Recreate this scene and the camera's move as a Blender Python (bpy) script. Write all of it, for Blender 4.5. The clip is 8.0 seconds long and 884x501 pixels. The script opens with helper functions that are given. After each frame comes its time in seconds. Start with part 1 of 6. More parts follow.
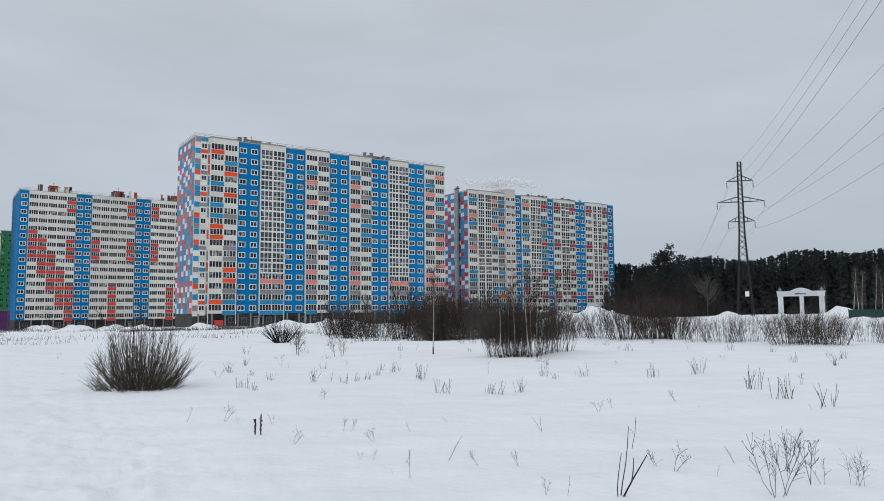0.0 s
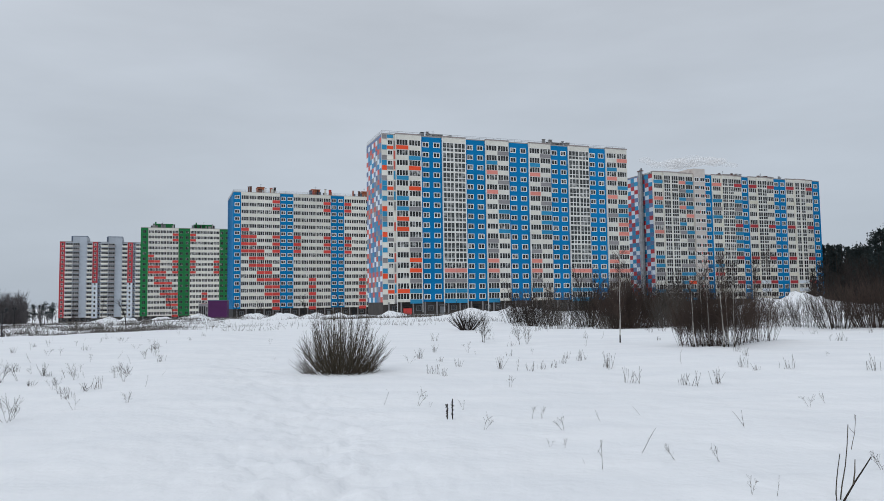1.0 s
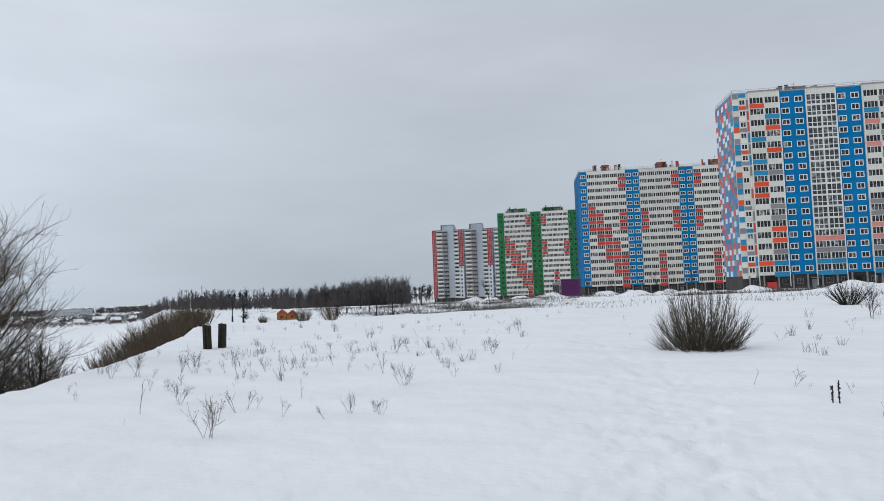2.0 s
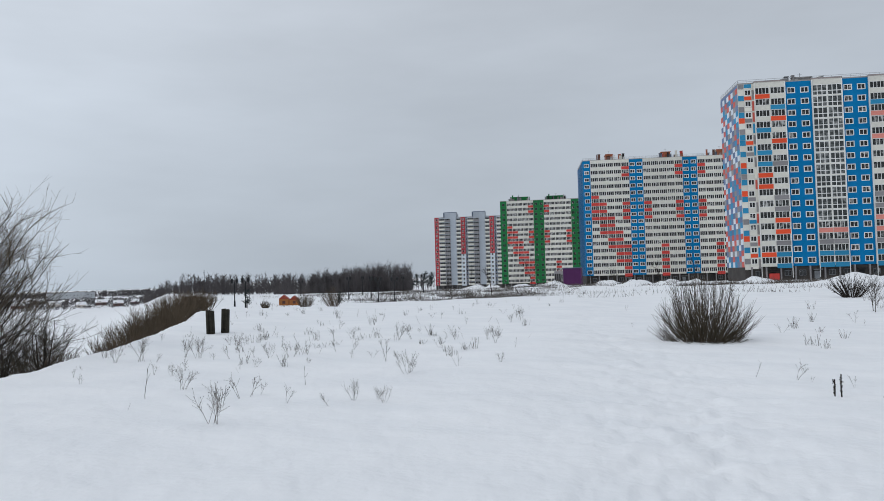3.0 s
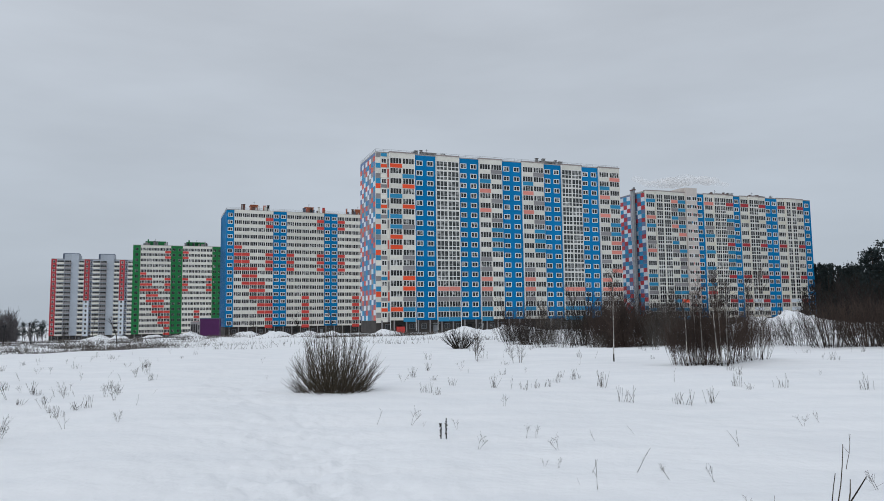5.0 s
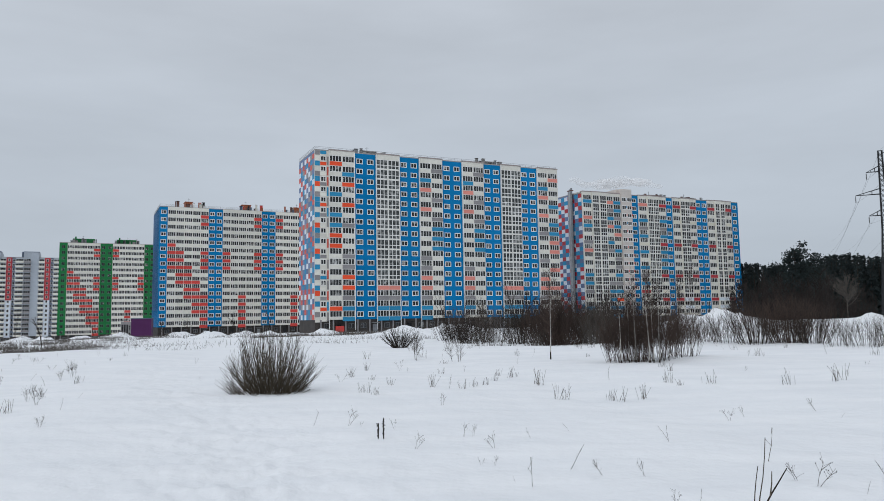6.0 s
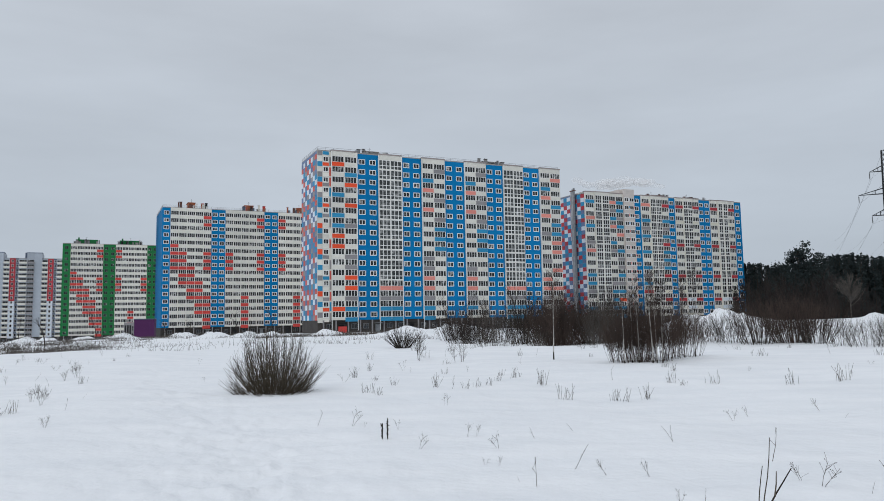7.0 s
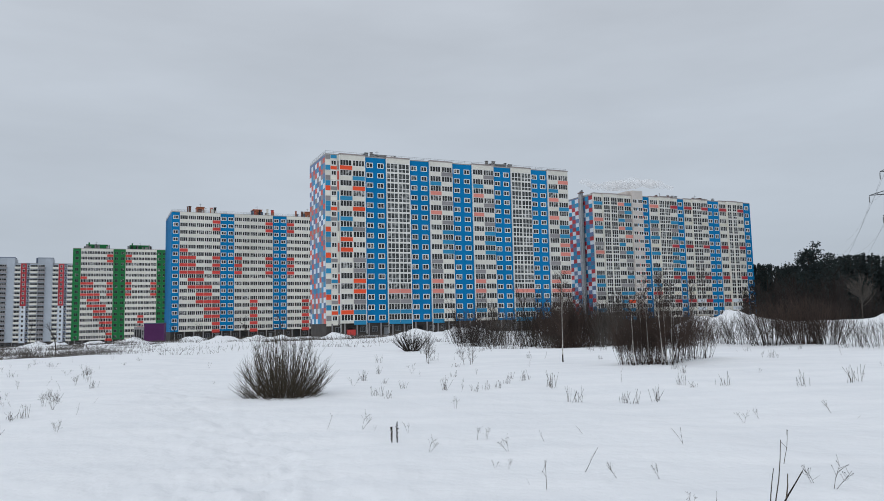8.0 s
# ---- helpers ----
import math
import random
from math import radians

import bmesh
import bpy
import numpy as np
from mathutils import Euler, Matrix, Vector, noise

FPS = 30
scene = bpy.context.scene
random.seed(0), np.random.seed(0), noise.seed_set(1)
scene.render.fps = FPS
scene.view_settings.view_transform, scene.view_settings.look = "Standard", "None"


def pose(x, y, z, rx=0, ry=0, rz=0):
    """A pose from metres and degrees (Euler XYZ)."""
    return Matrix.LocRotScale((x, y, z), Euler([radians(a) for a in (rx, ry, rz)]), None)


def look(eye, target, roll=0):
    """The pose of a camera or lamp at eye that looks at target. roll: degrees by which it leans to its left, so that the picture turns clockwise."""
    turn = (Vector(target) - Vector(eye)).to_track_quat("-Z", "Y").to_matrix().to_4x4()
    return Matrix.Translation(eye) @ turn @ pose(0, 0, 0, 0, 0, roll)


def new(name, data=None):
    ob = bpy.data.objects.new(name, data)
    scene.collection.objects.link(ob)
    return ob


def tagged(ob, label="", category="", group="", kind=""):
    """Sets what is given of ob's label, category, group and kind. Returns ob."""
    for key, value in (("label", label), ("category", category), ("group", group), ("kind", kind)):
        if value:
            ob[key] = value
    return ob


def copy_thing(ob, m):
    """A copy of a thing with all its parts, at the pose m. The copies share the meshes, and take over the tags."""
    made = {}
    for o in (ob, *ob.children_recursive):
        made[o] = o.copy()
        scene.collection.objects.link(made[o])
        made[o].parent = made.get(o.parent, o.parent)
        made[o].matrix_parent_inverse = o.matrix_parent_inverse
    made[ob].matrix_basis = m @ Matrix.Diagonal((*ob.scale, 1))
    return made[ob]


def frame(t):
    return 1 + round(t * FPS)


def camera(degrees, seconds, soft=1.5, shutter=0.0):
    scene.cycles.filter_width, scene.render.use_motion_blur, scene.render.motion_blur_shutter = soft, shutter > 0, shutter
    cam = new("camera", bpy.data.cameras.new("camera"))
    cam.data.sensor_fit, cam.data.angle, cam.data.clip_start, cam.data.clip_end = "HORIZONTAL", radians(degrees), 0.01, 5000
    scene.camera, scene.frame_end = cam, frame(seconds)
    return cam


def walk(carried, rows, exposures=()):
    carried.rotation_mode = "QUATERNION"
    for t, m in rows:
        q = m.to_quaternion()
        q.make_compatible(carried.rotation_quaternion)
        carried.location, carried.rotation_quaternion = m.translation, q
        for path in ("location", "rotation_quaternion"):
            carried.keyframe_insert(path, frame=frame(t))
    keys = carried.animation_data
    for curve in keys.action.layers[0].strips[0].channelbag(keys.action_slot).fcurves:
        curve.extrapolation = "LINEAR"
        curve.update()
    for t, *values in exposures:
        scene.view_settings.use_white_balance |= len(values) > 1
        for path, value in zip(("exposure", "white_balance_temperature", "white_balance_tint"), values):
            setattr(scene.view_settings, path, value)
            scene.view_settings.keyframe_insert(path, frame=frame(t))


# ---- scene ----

# ---------------------------------------------------------------- camera
cam = camera(63.16, 8.0, soft=0.9)


def view(t, x, y, z, yaw, pitch, roll):
    """A row of the path: eye, heading to the right of north, tilt upwards, lean."""
    a, p = radians(yaw), radians(pitch)
    to = (x + math.sin(a) * math.cos(p), y + math.cos(a) * math.cos(p), z + math.sin(p))
    return t, look((x, y, z), to, -roll)


walk(cam, [
    view(0.0, 0.049, 0.013, 1.634, 9.92, 4.92, 0.48),
    view(0.5, 0.049, 0.024, 1.637, 7.11, 4.49, 0.47),
    view(1.0, 0.004, 0.006, 1.643, -4.49, 4.11, 0.82),
    view(1.5, -0.035, -0.002, 1.624, -19.55, 3.57, 1.71),
    view(2.0, -0.062, -0.009, 1.608, -31.79, 3.06, 2.24),
    view(2.2, -0.070, -0.009, 1.613, -34.84, 2.76, 2.03),
    view(2.5, -0.080, -0.020, 1.622, -36.10, 2.30, 1.85),
    view(2.75, -0.085, -0.030, 1.630, -34.90, 2.05, 1.70),
    view(3.0, -0.085, -0.040, 1.636, -32.00, 2.05, 1.55),
    view(3.3, -0.083, -0.047, 1.642, -27.97, 2.48, 1.38),
    view(3.5, -0.076, -0.042, 1.646, -25.24, 3.15, 1.19),
    view(4.0, -0.046, -0.057, 1.649, -19.03, 4.89, 0.92),
    view(4.5, -0.039, -0.031, 1.654, -11.13, 5.43, 0.69),
    view(5.0, -0.006, 0.008, 1.645, -3.94, 5.55, 0.74),
    view(5.2, 0.021, 0.018, 1.654, -2.17, 5.52, 0.92),
    view(5.5, 0.024, 0.026, 1.652, -0.25, 5.47, 0.96),
    view(5.9, 0.022, 0.031, 1.650, 0.75, 5.41, 0.98),
    view(6.3, 0.019, 0.033, 1.649, 0.96, 5.37, 0.98),
    view(6.5, 0.014, 0.033, 1.648, 0.89, 5.35, 0.96),
    view(7.0, 0.004, 0.016, 1.650, 0.65, 5.43, 1.04),
    view(7.5, 0.001, 0.012, 1.652, 0.34, 5.60, 1.21),
    view(8.0, 0.001, 0.002, 1.656, 0.00, 5.66, 1.32),
], [(0.0, 0.0), (2.2, 0.0), (3.3, -0.10), (4.5, -0.07), (5.2, -0.03), (6.5, 0.0), (8.0, 0.0)])

# ---------------------------------------------------------------- sky and sun
world = bpy.data.worlds.new("overcast_sky")
scene.world = world
world.use_nodes = True
wn, wl = world.node_tree.nodes, world.node_tree.links
wn.clear()
w_out = wn.new("ShaderNodeOutputWorld")
w_bg = wn.new("ShaderNodeBackground")
w_sky = wn.new("ShaderNodeTexSky")
w_sky.sky_type = "NISHITA"
w_sky.sun_disc = False
w_sky.sun_elevation, w_sky.sun_rotation = radians(34), radians(-150)
w_sky.dust_density = 4.0
w_co = wn.new("ShaderNodeTexCoord")
w_sep = wn.new("ShaderNodeSeparateXYZ")
wl.new(w_co.outputs["Generated"], w_sep.inputs[0])
# cloud deck: brighter overhead than along the horizon
w_ramp = wn.new("ShaderNodeValToRGB")
for pos, col in ((0.0, (0.375, 0.425, 0.485)), (0.03, (0.445, 0.475, 0.52)), (0.10, (0.53, 0.55, 0.585)), (0.20, (0.625, 0.643, 0.680)), (0.33, (0.700, 0.715, 0.750)), (1.0, (0.50, 0.52, 0.56))):
    el = w_ramp.color_ramp.elements[0] if pos == 0.0 else (w_ramp.color_ramp.elements[1] if pos == 1.0 else w_ramp.color_ramp.elements.new(pos))
    el.position, el.color = pos, (*col, 1)
wl.new(w_sep.outputs["Z"], w_ramp.inputs[0])
w_map = wn.new("ShaderNodeMapping")
w_map.inputs["Scale"].default_value = (1.0, 1.0, 4.0)
wl.new(w_co.outputs["Generated"], w_map.inputs[0])
w_noise = wn.new("ShaderNodeTexNoise")
w_noise.inputs["Scale"].default_value, w_noise.inputs["Detail"].default_value, w_noise.inputs["Roughness"].default_value = 1.6, 5.0, 0.55
wl.new(w_map.outputs[0], w_noise.inputs["Vector"])
w_mr = wn.new("ShaderNodeMapRange")
w_mr.inputs[1].default_value, w_mr.inputs[2].default_value, w_mr.inputs[3].default_value, w_mr.inputs[4].default_value = 0.3, 0.7, 0.90, 1.09
wl.new(w_noise.outputs[0], w_mr.inputs[0])
w_mul = wn.new("ShaderNodeVectorMath")
w_mul.operation = "SCALE"
wl.new(w_ramp.outputs[0], w_mul.inputs[0])
wl.new(w_mr.outputs[0], w_mul.inputs[3])
# the cloud is brighter round the hidden sun
w_dot = wn.new("ShaderNodeVectorMath")
w_dot.operation = "DOT_PRODUCT"
w_dot.inputs[1].default_value = (-0.76, -0.28, 0.59)
wl.new(w_co.outputs["Generated"], w_dot.inputs[0])
w_glow = wn.new("ShaderNodeMapRange")
w_glow.interpolation_type = "SMOOTHSTEP"
w_glow.inputs[1].default_value, w_glow.inputs[2].default_value, w_glow.inputs[3].default_value, w_glow.inputs[4].default_value = 0.25, 1.0, 1.0, 1.55
wl.new(w_dot.outputs["Value"], w_glow.inputs[0])
w_lit = wn.new("ShaderNodeVectorMath")
w_lit.operation = "SCALE"
wl.new(w_mul.outputs[0], w_lit.inputs[0])
wl.new(w_glow.outputs[0], w_lit.inputs[3])
# and heavier on the side away from it
w_heavy = wn.new("ShaderNodeMapRange")
w_heavy.interpolation_type = "SMOOTHSTEP"
w_heavy.inputs[1].default_value, w_heavy.inputs[2].default_value, w_heavy.inputs[3].default_value, w_heavy.inputs[4].default_value = -0.75, -0.30, 0.95, 1.0
wl.new(w_dot.outputs["Value"], w_heavy.inputs[0])
w_deck = wn.new("ShaderNodeVectorMath")
w_deck.operation = "SCALE"
wl.new(w_lit.outputs[0], w_deck.inputs[0])
wl.new(w_heavy.outputs[0], w_deck.inputs[3])
w_sc = wn.new("ShaderNodeVectorMath")
w_sc.operation = "SCALE"
w_sc.inputs[3].default_value = 0.05
wl.new(w_sky.outputs[0], w_sc.inputs[0])
w_mix = wn.new("ShaderNodeMix")
w_mix.data_type = "RGBA"
w_mix.inputs[0].default_value = 0.94
wl.new(w_sc.outputs[0], w_mix.inputs["A"])
wl.new(w_deck.outputs[0], w_mix.inputs["B"])
wl.new(w_mix.outputs["Result"], w_bg.inputs[0])
w_bg.inputs[1].default_value = 1.27
wl.new(w_bg.outputs[0], w_out.inputs[0])

sun = new("sun", bpy.data.lights.new("sun", "SUN"))
sun.data.energy, sun.data.angle, sun.data.color = 0.32, radians(25), (1.0, 0.96, 0.91)
sun.matrix_world = look((0, 0, 60), (math.sin(radians(30)) * 50, math.cos(radians(30)) * 50, 60 - 34), 0)


# ---------------------------------------------------------------- materials
def srgb(r, g, b):
    return tuple(c / 12.92 / 255 if c < 11 else ((c / 255 + 0.055) / 1.055) ** 2.4 for c in (r, g, b))


def material(name, dark, light, rough=0.7, scale=1.0, metal=0.0, bump=0.0, fine=12.0, spread=0.10, spec=0.3):
    """Two tones mixed by coarse stains and fine grain, with a shift from piece to piece."""
    m = bpy.data.materials.new(name)
    m.use_nodes = True
    n, l = m.node_tree.nodes, m.node_tree.links
    b = n["Principled BSDF"]
    b.inputs["Roughness"].default_value, b.inputs["Metallic"].default_value = rough, metal
    b.inputs["Specular IOR Level"].default_value = spec
    co = n.new("ShaderNodeTexCoord")
    one, two = n.new("ShaderNodeTexNoise"), n.new("ShaderNodeTexNoise")
    for t, s in ((one, scale), (two, scale * fine)):
        t.inputs["Scale"].default_value, t.inputs["Detail"].default_value = s, 4.0
        l.new(co.outputs["Object"], t.inputs["Vector"])
    info = n.new("ShaderNodeObjectInfo")
    add = n.new("ShaderNodeMath")
    add.operation = "MULTIPLY_ADD"
    add.inputs[1].default_value = 0.4
    l.new(two.outputs[0], add.inputs[0])
    k = n.new("ShaderNodeMath")
    k.operation = "MULTIPLY_ADD"
    k.inputs[1].default_value = 0.6
    l.new(one.outputs[0], k.inputs[0])
    l.new(add.outputs[0], k.inputs[2])
    add.inputs[2].default_value = 0.0
    var = n.new("ShaderNodeMath")
    var.operation = "MULTIPLY_ADD"
    var.inputs[1].default_value = spread * 2
    l.new(info.outputs["Random"], var.inputs[0])
    l.new(k.outputs[0], var.inputs[2])
    mr = n.new("ShaderNodeMapRange")
    mr.inputs[1].default_value, mr.inputs[2].default_value = 0.32 + spread, 0.68 + spread
    l.new(var.outputs[0], mr.inputs[0])
    mix = n.new("ShaderNodeMix")
    mix.data_type = "RGBA"
    mix.inputs["A"].default_value, mix.inputs["B"].default_value = (*dark, 1), (*light, 1)
    l.new(mr.outputs[0], mix.inputs[0])
    l.new(mix.outputs["Result"], b.inputs["Base Color"])
    if bump:
        bp = n.new("ShaderNodeBump")
        bp.inputs["Strength"].default_value, bp.inputs["Distance"].default_value = bump, 0.02
        l.new(two.outputs[0], bp.inputs["Height"])
        l.new(bp.outputs[0], b.inputs["Normal"])
    return m


def paint(name, col, rough=0.55, scale=0.35, spread=0.12, spec=0.3):
    d = tuple(c * 0.86 for c in col)
    e = tuple(min(1, c * 1.10 + 0.004) for c in col)
    return material(name, d, e, rough, scale, spread=spread, spec=spec)


def snow_material():
    m = bpy.data.materials.new("snow")
    m.use_nodes = True
    n, l = m.node_tree.nodes, m.node_tree.links
    b = n["Principled BSDF"]
    b.inputs["Roughness"].default_value, b.inputs["Specular IOR Level"].default_value = 0.85, 0.12
    b.inputs["Subsurface Weight"].default_value = 0.0
    co = n.new("ShaderNodeTexCoord")
    mp = n.new("ShaderNodeMapping")
    mp.inputs["Scale"].default_value = (0.32, 1.0, 1.0)
    mp.inputs["Rotation"].default_value = (0, 0, radians(12))
    l.new(co.outputs["Object"], mp.inputs[0])
    drift, grain, crust = (n.new("ShaderNodeTexNoise") for _ in range(3))
    for t, s, d in ((drift, 1.1, 4.0), (grain, 9.0, 5.0), (crust, 2.3, 3.0)):
        t.inputs["Scale"].default_value, t.inputs["Detail"].default_value = s, d
    l.new(mp.outputs[0], drift.inputs["Vector"])
    l.new(co.outputs["Object"], grain.inputs["Vector"])
    l.new(co.outputs["Object"], crust.inputs["Vector"])
    mr = n.new("ShaderNodeMapRange")
    mr.inputs[1].default_value, mr.inputs[2].default_value = 0.35, 0.65
    l.new(drift.outputs[0], mr.inputs[0])
    mix = n.new("ShaderNodeMix")
    mix.data_type = "RGBA"
    mix.inputs["A"].default_value, mix.inputs["B"].default_value = (0.83, 0.855, 0.878, 1), (0.885, 0.905, 0.922, 1)
    l.new(mr.outputs[0], mix.inputs[0])
    l.new(mix.outputs["Result"], b.inputs["Base Color"])
    h = None
    for src, k in ((drift, 0.7), (crust, 0.75), (grain, 0.24)):
        mu = n.new("ShaderNodeMath")
        mu.operation = "MULTIPLY_ADD"
        mu.inputs[1].default_value = k
        l.new(src.outputs[0], mu.inputs[0])
        if h is not None:
            l.new(h.outputs[0], mu.inputs[2])
        else:
            mu.inputs[2].default_value = 0.0
        h = mu
    bp = n.new("ShaderNodeBump")
    bp.inputs["Strength"].default_value, bp.inputs["Distance"].default_value = 0.8, 0.07
    l.new(h.outputs[0], bp.inputs["Height"])
    l.new(bp.outputs[0], b.inputs["Normal"])
    return m


def glass_material(name, curtain, low=(0.004, 0.005, 0.006), mid=(0.010, 0.011, 0.013), high=(0.04, 0.042, 0.045)):
    """Opaque window panes: the dark of unlit rooms painted into the colour, some with pale curtains."""
    m = bpy.data.materials.new(name)
    m.use_nodes = True
    n, l = m.node_tree.nodes, m.node_tree.links
    b = n["Principled BSDF"]
    b.inputs["Roughness"].default_value, b.inputs["IOR"].default_value = 0.06, 1.5
    info = n.new("ShaderNodeObjectInfo")
    co = n.new("ShaderNodeTexCoord")
    nz = n.new("ShaderNodeTexNoise")
    nz.noise_dimensions = "4D"
    nz.inputs["Scale"].default_value, nz.inputs["Detail"].default_value = 1.15, 1.0
    l.new(co.outputs["Object"], nz.inputs["Vector"])
    shift = n.new("ShaderNodeMath")
    shift.operation = "MULTIPLY"
    shift.inputs[1].default_value = 61.0
    l.new(info.outputs["Random"], shift.inputs[0])
    l.new(shift.outputs[0], nz.inputs["W"])
    wide = n.new("ShaderNodeMapRange")
    wide.inputs[1].default_value, wide.inputs[2].default_value, wide.inputs[3].default_value, wide.inputs[4].default_value = 0.25, 0.75, 0.0, 0.66
    l.new(nz.outputs[0], wide.inputs[0])
    fac = n.new("ShaderNodeMath")
    fac.operation = "MULTIPLY_ADD"
    fac.inputs[1].default_value = 0.34
    l.new(info.outputs["Random"], fac.inputs[0])
    l.new(wide.outputs[0], fac.inputs[2])
    ramp = n.new("ShaderNodeValToRGB")
    e = ramp.color_ramp.elements
    e[0].position, e[0].color = 0.0, (*low, 1)
    e[1].position, e[1].color = 0.93, (*curtain, 1)
    for pos, c in ((0.52, mid), (0.66, high), (0.78, (0.22, 0.22, 0.215))):
        x = e.new(pos)
        x.color = (*c, 1)
    l.new(fac.outputs[0], ramp.inputs[0])
    l.new(ramp.outputs[0], b.inputs["Base Color"])
    return m


M = {
    "snow": snow_material(),
    "W": paint("white_panel", (0.735, 0.72, 0.65), spread=0.2),
    "B": paint("sky_blue_panel", (0.022, 0.255, 0.46)),
    "R": paint("orange_red_panel", (0.84, 0.085, 0.026)),
    "P": paint("salmon_panel", (0.76, 0.27, 0.22)),
    "G": paint("grey_panel", (0.27, 0.26, 0.265)),
    "S": paint("slate_blue_panel", (0.13, 0.19, 0.33), spread=0.3),
    "D": paint("crimson_panel", (0.44, 0.040, 0.050)),
    "Q": paint("dusty_red_panel", (0.60, 0.11, 0.085)),
    "L": paint("pale_blue_panel", (0.66, 0.72, 0.78)),
    "C": paint("cream_panel", (0.72, 0.69, 0.58)),
    "blue": paint("blue_facade", (0.0004, 0.188, 0.44), scale=0.12, spec=0.08),
    # paler copy of the facade blue: the gable's sky sheen put into its colour
    "sky_lit_blue": paint("sky_lit_blue_facade", (0.05, 0.23, 0.50), rough=0.3, scale=0.12),
    "green": paint("green_facade", (0.005, 0.165, 0.042), scale=0.12),
    "purple": paint("purple_cladding", (0.070, 0.010, 0.078)),
    "beige": paint("beige_facade", (0.60, 0.55, 0.51), scale=0.12),
    "grey": paint("light_grey_facade", (0.40, 0.44, 0.49), scale=0.1),
    "navy": paint("slate_facade", (0.10, 0.13, 0.19), scale=0.1),
    "white_wall": paint("white_facade", (0.725, 0.71, 0.64), scale=0.12),
    "frame": paint("white_window_frame", (0.84, 0.84, 0.82), rough=0.4),
    "green_frame": paint("green_window_frame", (0.05, 0.22, 0.10)),
    "pane": glass_material("window_glass", (0.48, 0.47, 0.44)),
    "pane_bright": glass_material("loggia_glass", (0.42, 0.44, 0.43), (0.004, 0.005, 0.005), (0.014, 0.016, 0.016), (0.06, 0.065, 0.062)),
    # lighter pane tones stand in for sky reflected in the glazing
    "pane_glazed": glass_material("sky_toned_stack_glass", (0.50, 0.52, 0.50), (0.010, 0.012, 0.012), (0.050, 0.056, 0.055), (0.16, 0.17, 0.165)),
    "plinth": material("dark_plinth_stone", (0.030, 0.027, 0.026), (0.070, 0.063, 0.058), 0.85, 0.4, bump=0.3),
    "roof": material("grey_roof_felt", (0.22, 0.215, 0.21), (0.36, 0.35, 0.34), 0.9, 0.3),
    "steel": material("galvanised_steel", (0.16, 0.17, 0.18), (0.30, 0.31, 0.32), 0.5, 1.5, metal=0.6),
    "pale_steel": material("bright_flue_steel", (0.32, 0.33, 0.34), (0.5, 0.51, 0.52), 0.4, 0.8, metal=0.5),
    "dark_steel": material("dark_painted_steel", (0.010, 0.011, 0.013), (0.030, 0.032, 0.035), 0.7, 1.0),
    "orange": paint("orange_brick", (0.42, 0.13, 0.06)),
    "brown": material("brown_brick", (0.10, 0.05, 0.04), (0.19, 0.09, 0.07), 0.85, 0.8),
    "bark": material("dark_bark", (0.014, 0.011, 0.009), (0.05, 0.040, 0.032), 0.9, 3.0, bump=0.4),
    "twig": material("olive_brown_twigs", (0.0187, 0.0148, 0.0101), (0.0975, 0.0780, 0.0530), 0.85, 5.0),
    "red_twig": material("reddish_brown_twigs", (0.032, 0.023, 0.019), (0.096, 0.067, 0.055), 0.9, 0.7),
    "grey_twig": material("grey_twigs", (0.045, 0.040, 0.036), (0.13, 0.115, 0.10), 0.9, 1.0),
    # grey-brown lightened: distance haze is mixed into these twigs' colour
    "far_twig": material("hazed_grey_brown_twigs", (0.058, 0.054, 0.057), (0.140, 0.128, 0.128), 0.9, 0.12),
    "dim_twig": material("dark_alder_twigs", (0.016, 0.013, 0.012), (0.048, 0.037, 0.033), 0.9, 0.2),
    "dusk_twig": material("dark_willow_twigs", (0.045, 0.037, 0.028), (0.155, 0.126, 0.093), 0.9, 0.8),
    "straw": material("dry_stalks", (0.030, 0.025, 0.020), (0.115, 0.095, 0.072), 0.9, 4.0),
    "seed": material("seed_heads", (0.010, 0.008, 0.007), (0.035, 0.026, 0.020), 0.95, 6.0),
    "birch": material("birch_bark", (0.10, 0.09, 0.08), (0.66, 0.64, 0.60), 0.8, 5.0, bump=0.3),
    # needles made paler and bluer, with aerial haze painted in
    "pine": material("hazed_pine_needles", (0.016, 0.025, 0.026), (0.046, 0.062, 0.061), 0.95, 0.15),
    "wood": material("weathered_post_wood", (0.010, 0.010, 0.008), (0.050, 0.046, 0.034), 0.95, 6.0, bump=0.6),
    "gate": material("whitewashed_masonry", (0.56, 0.58, 0.60), (0.78, 0.79, 0.80), 0.8, 0.5, bump=0.2),
    "cap": paint("brown_grey_parapet", (0.34, 0.29, 0.28)),
    # concrete of the far slabs, paled by haze put into the base colour
    "haze": paint("hazed_concrete_panel", (0.46, 0.48, 0.50)),
    "bank_twig": material("brown_willow_twigs", (0.045, 0.033, 0.022), (0.16, 0.122, 0.082), 0.9, 0.9),
    "fence": paint("green_fence_sheet", (0.012, 0.050, 0.038)),
    "sign": paint("green_sign", (0.02, 0.14, 0.10)),
    "porcelain": material("brown_glass_insulator", (0.03, 0.03, 0.03), (0.09, 0.085, 0.08), 0.3, 4.0),
    "ply": paint("orange_timber", (0.42, 0.17, 0.05)),
    "red_roof": paint("red_roof_sheet", (0.30, 0.06, 0.035)),
}


# ---------------------------------------------------------------- helpers for building
def mesh_of(name, bm, mat):
    me = bpy.data.meshes.new(name)
    bm.to_mesh(me)
    bm.free()
    for m in (mat if isinstance(mat, (list, tuple)) else [mat]):
        me.materials.append(m)
    return me


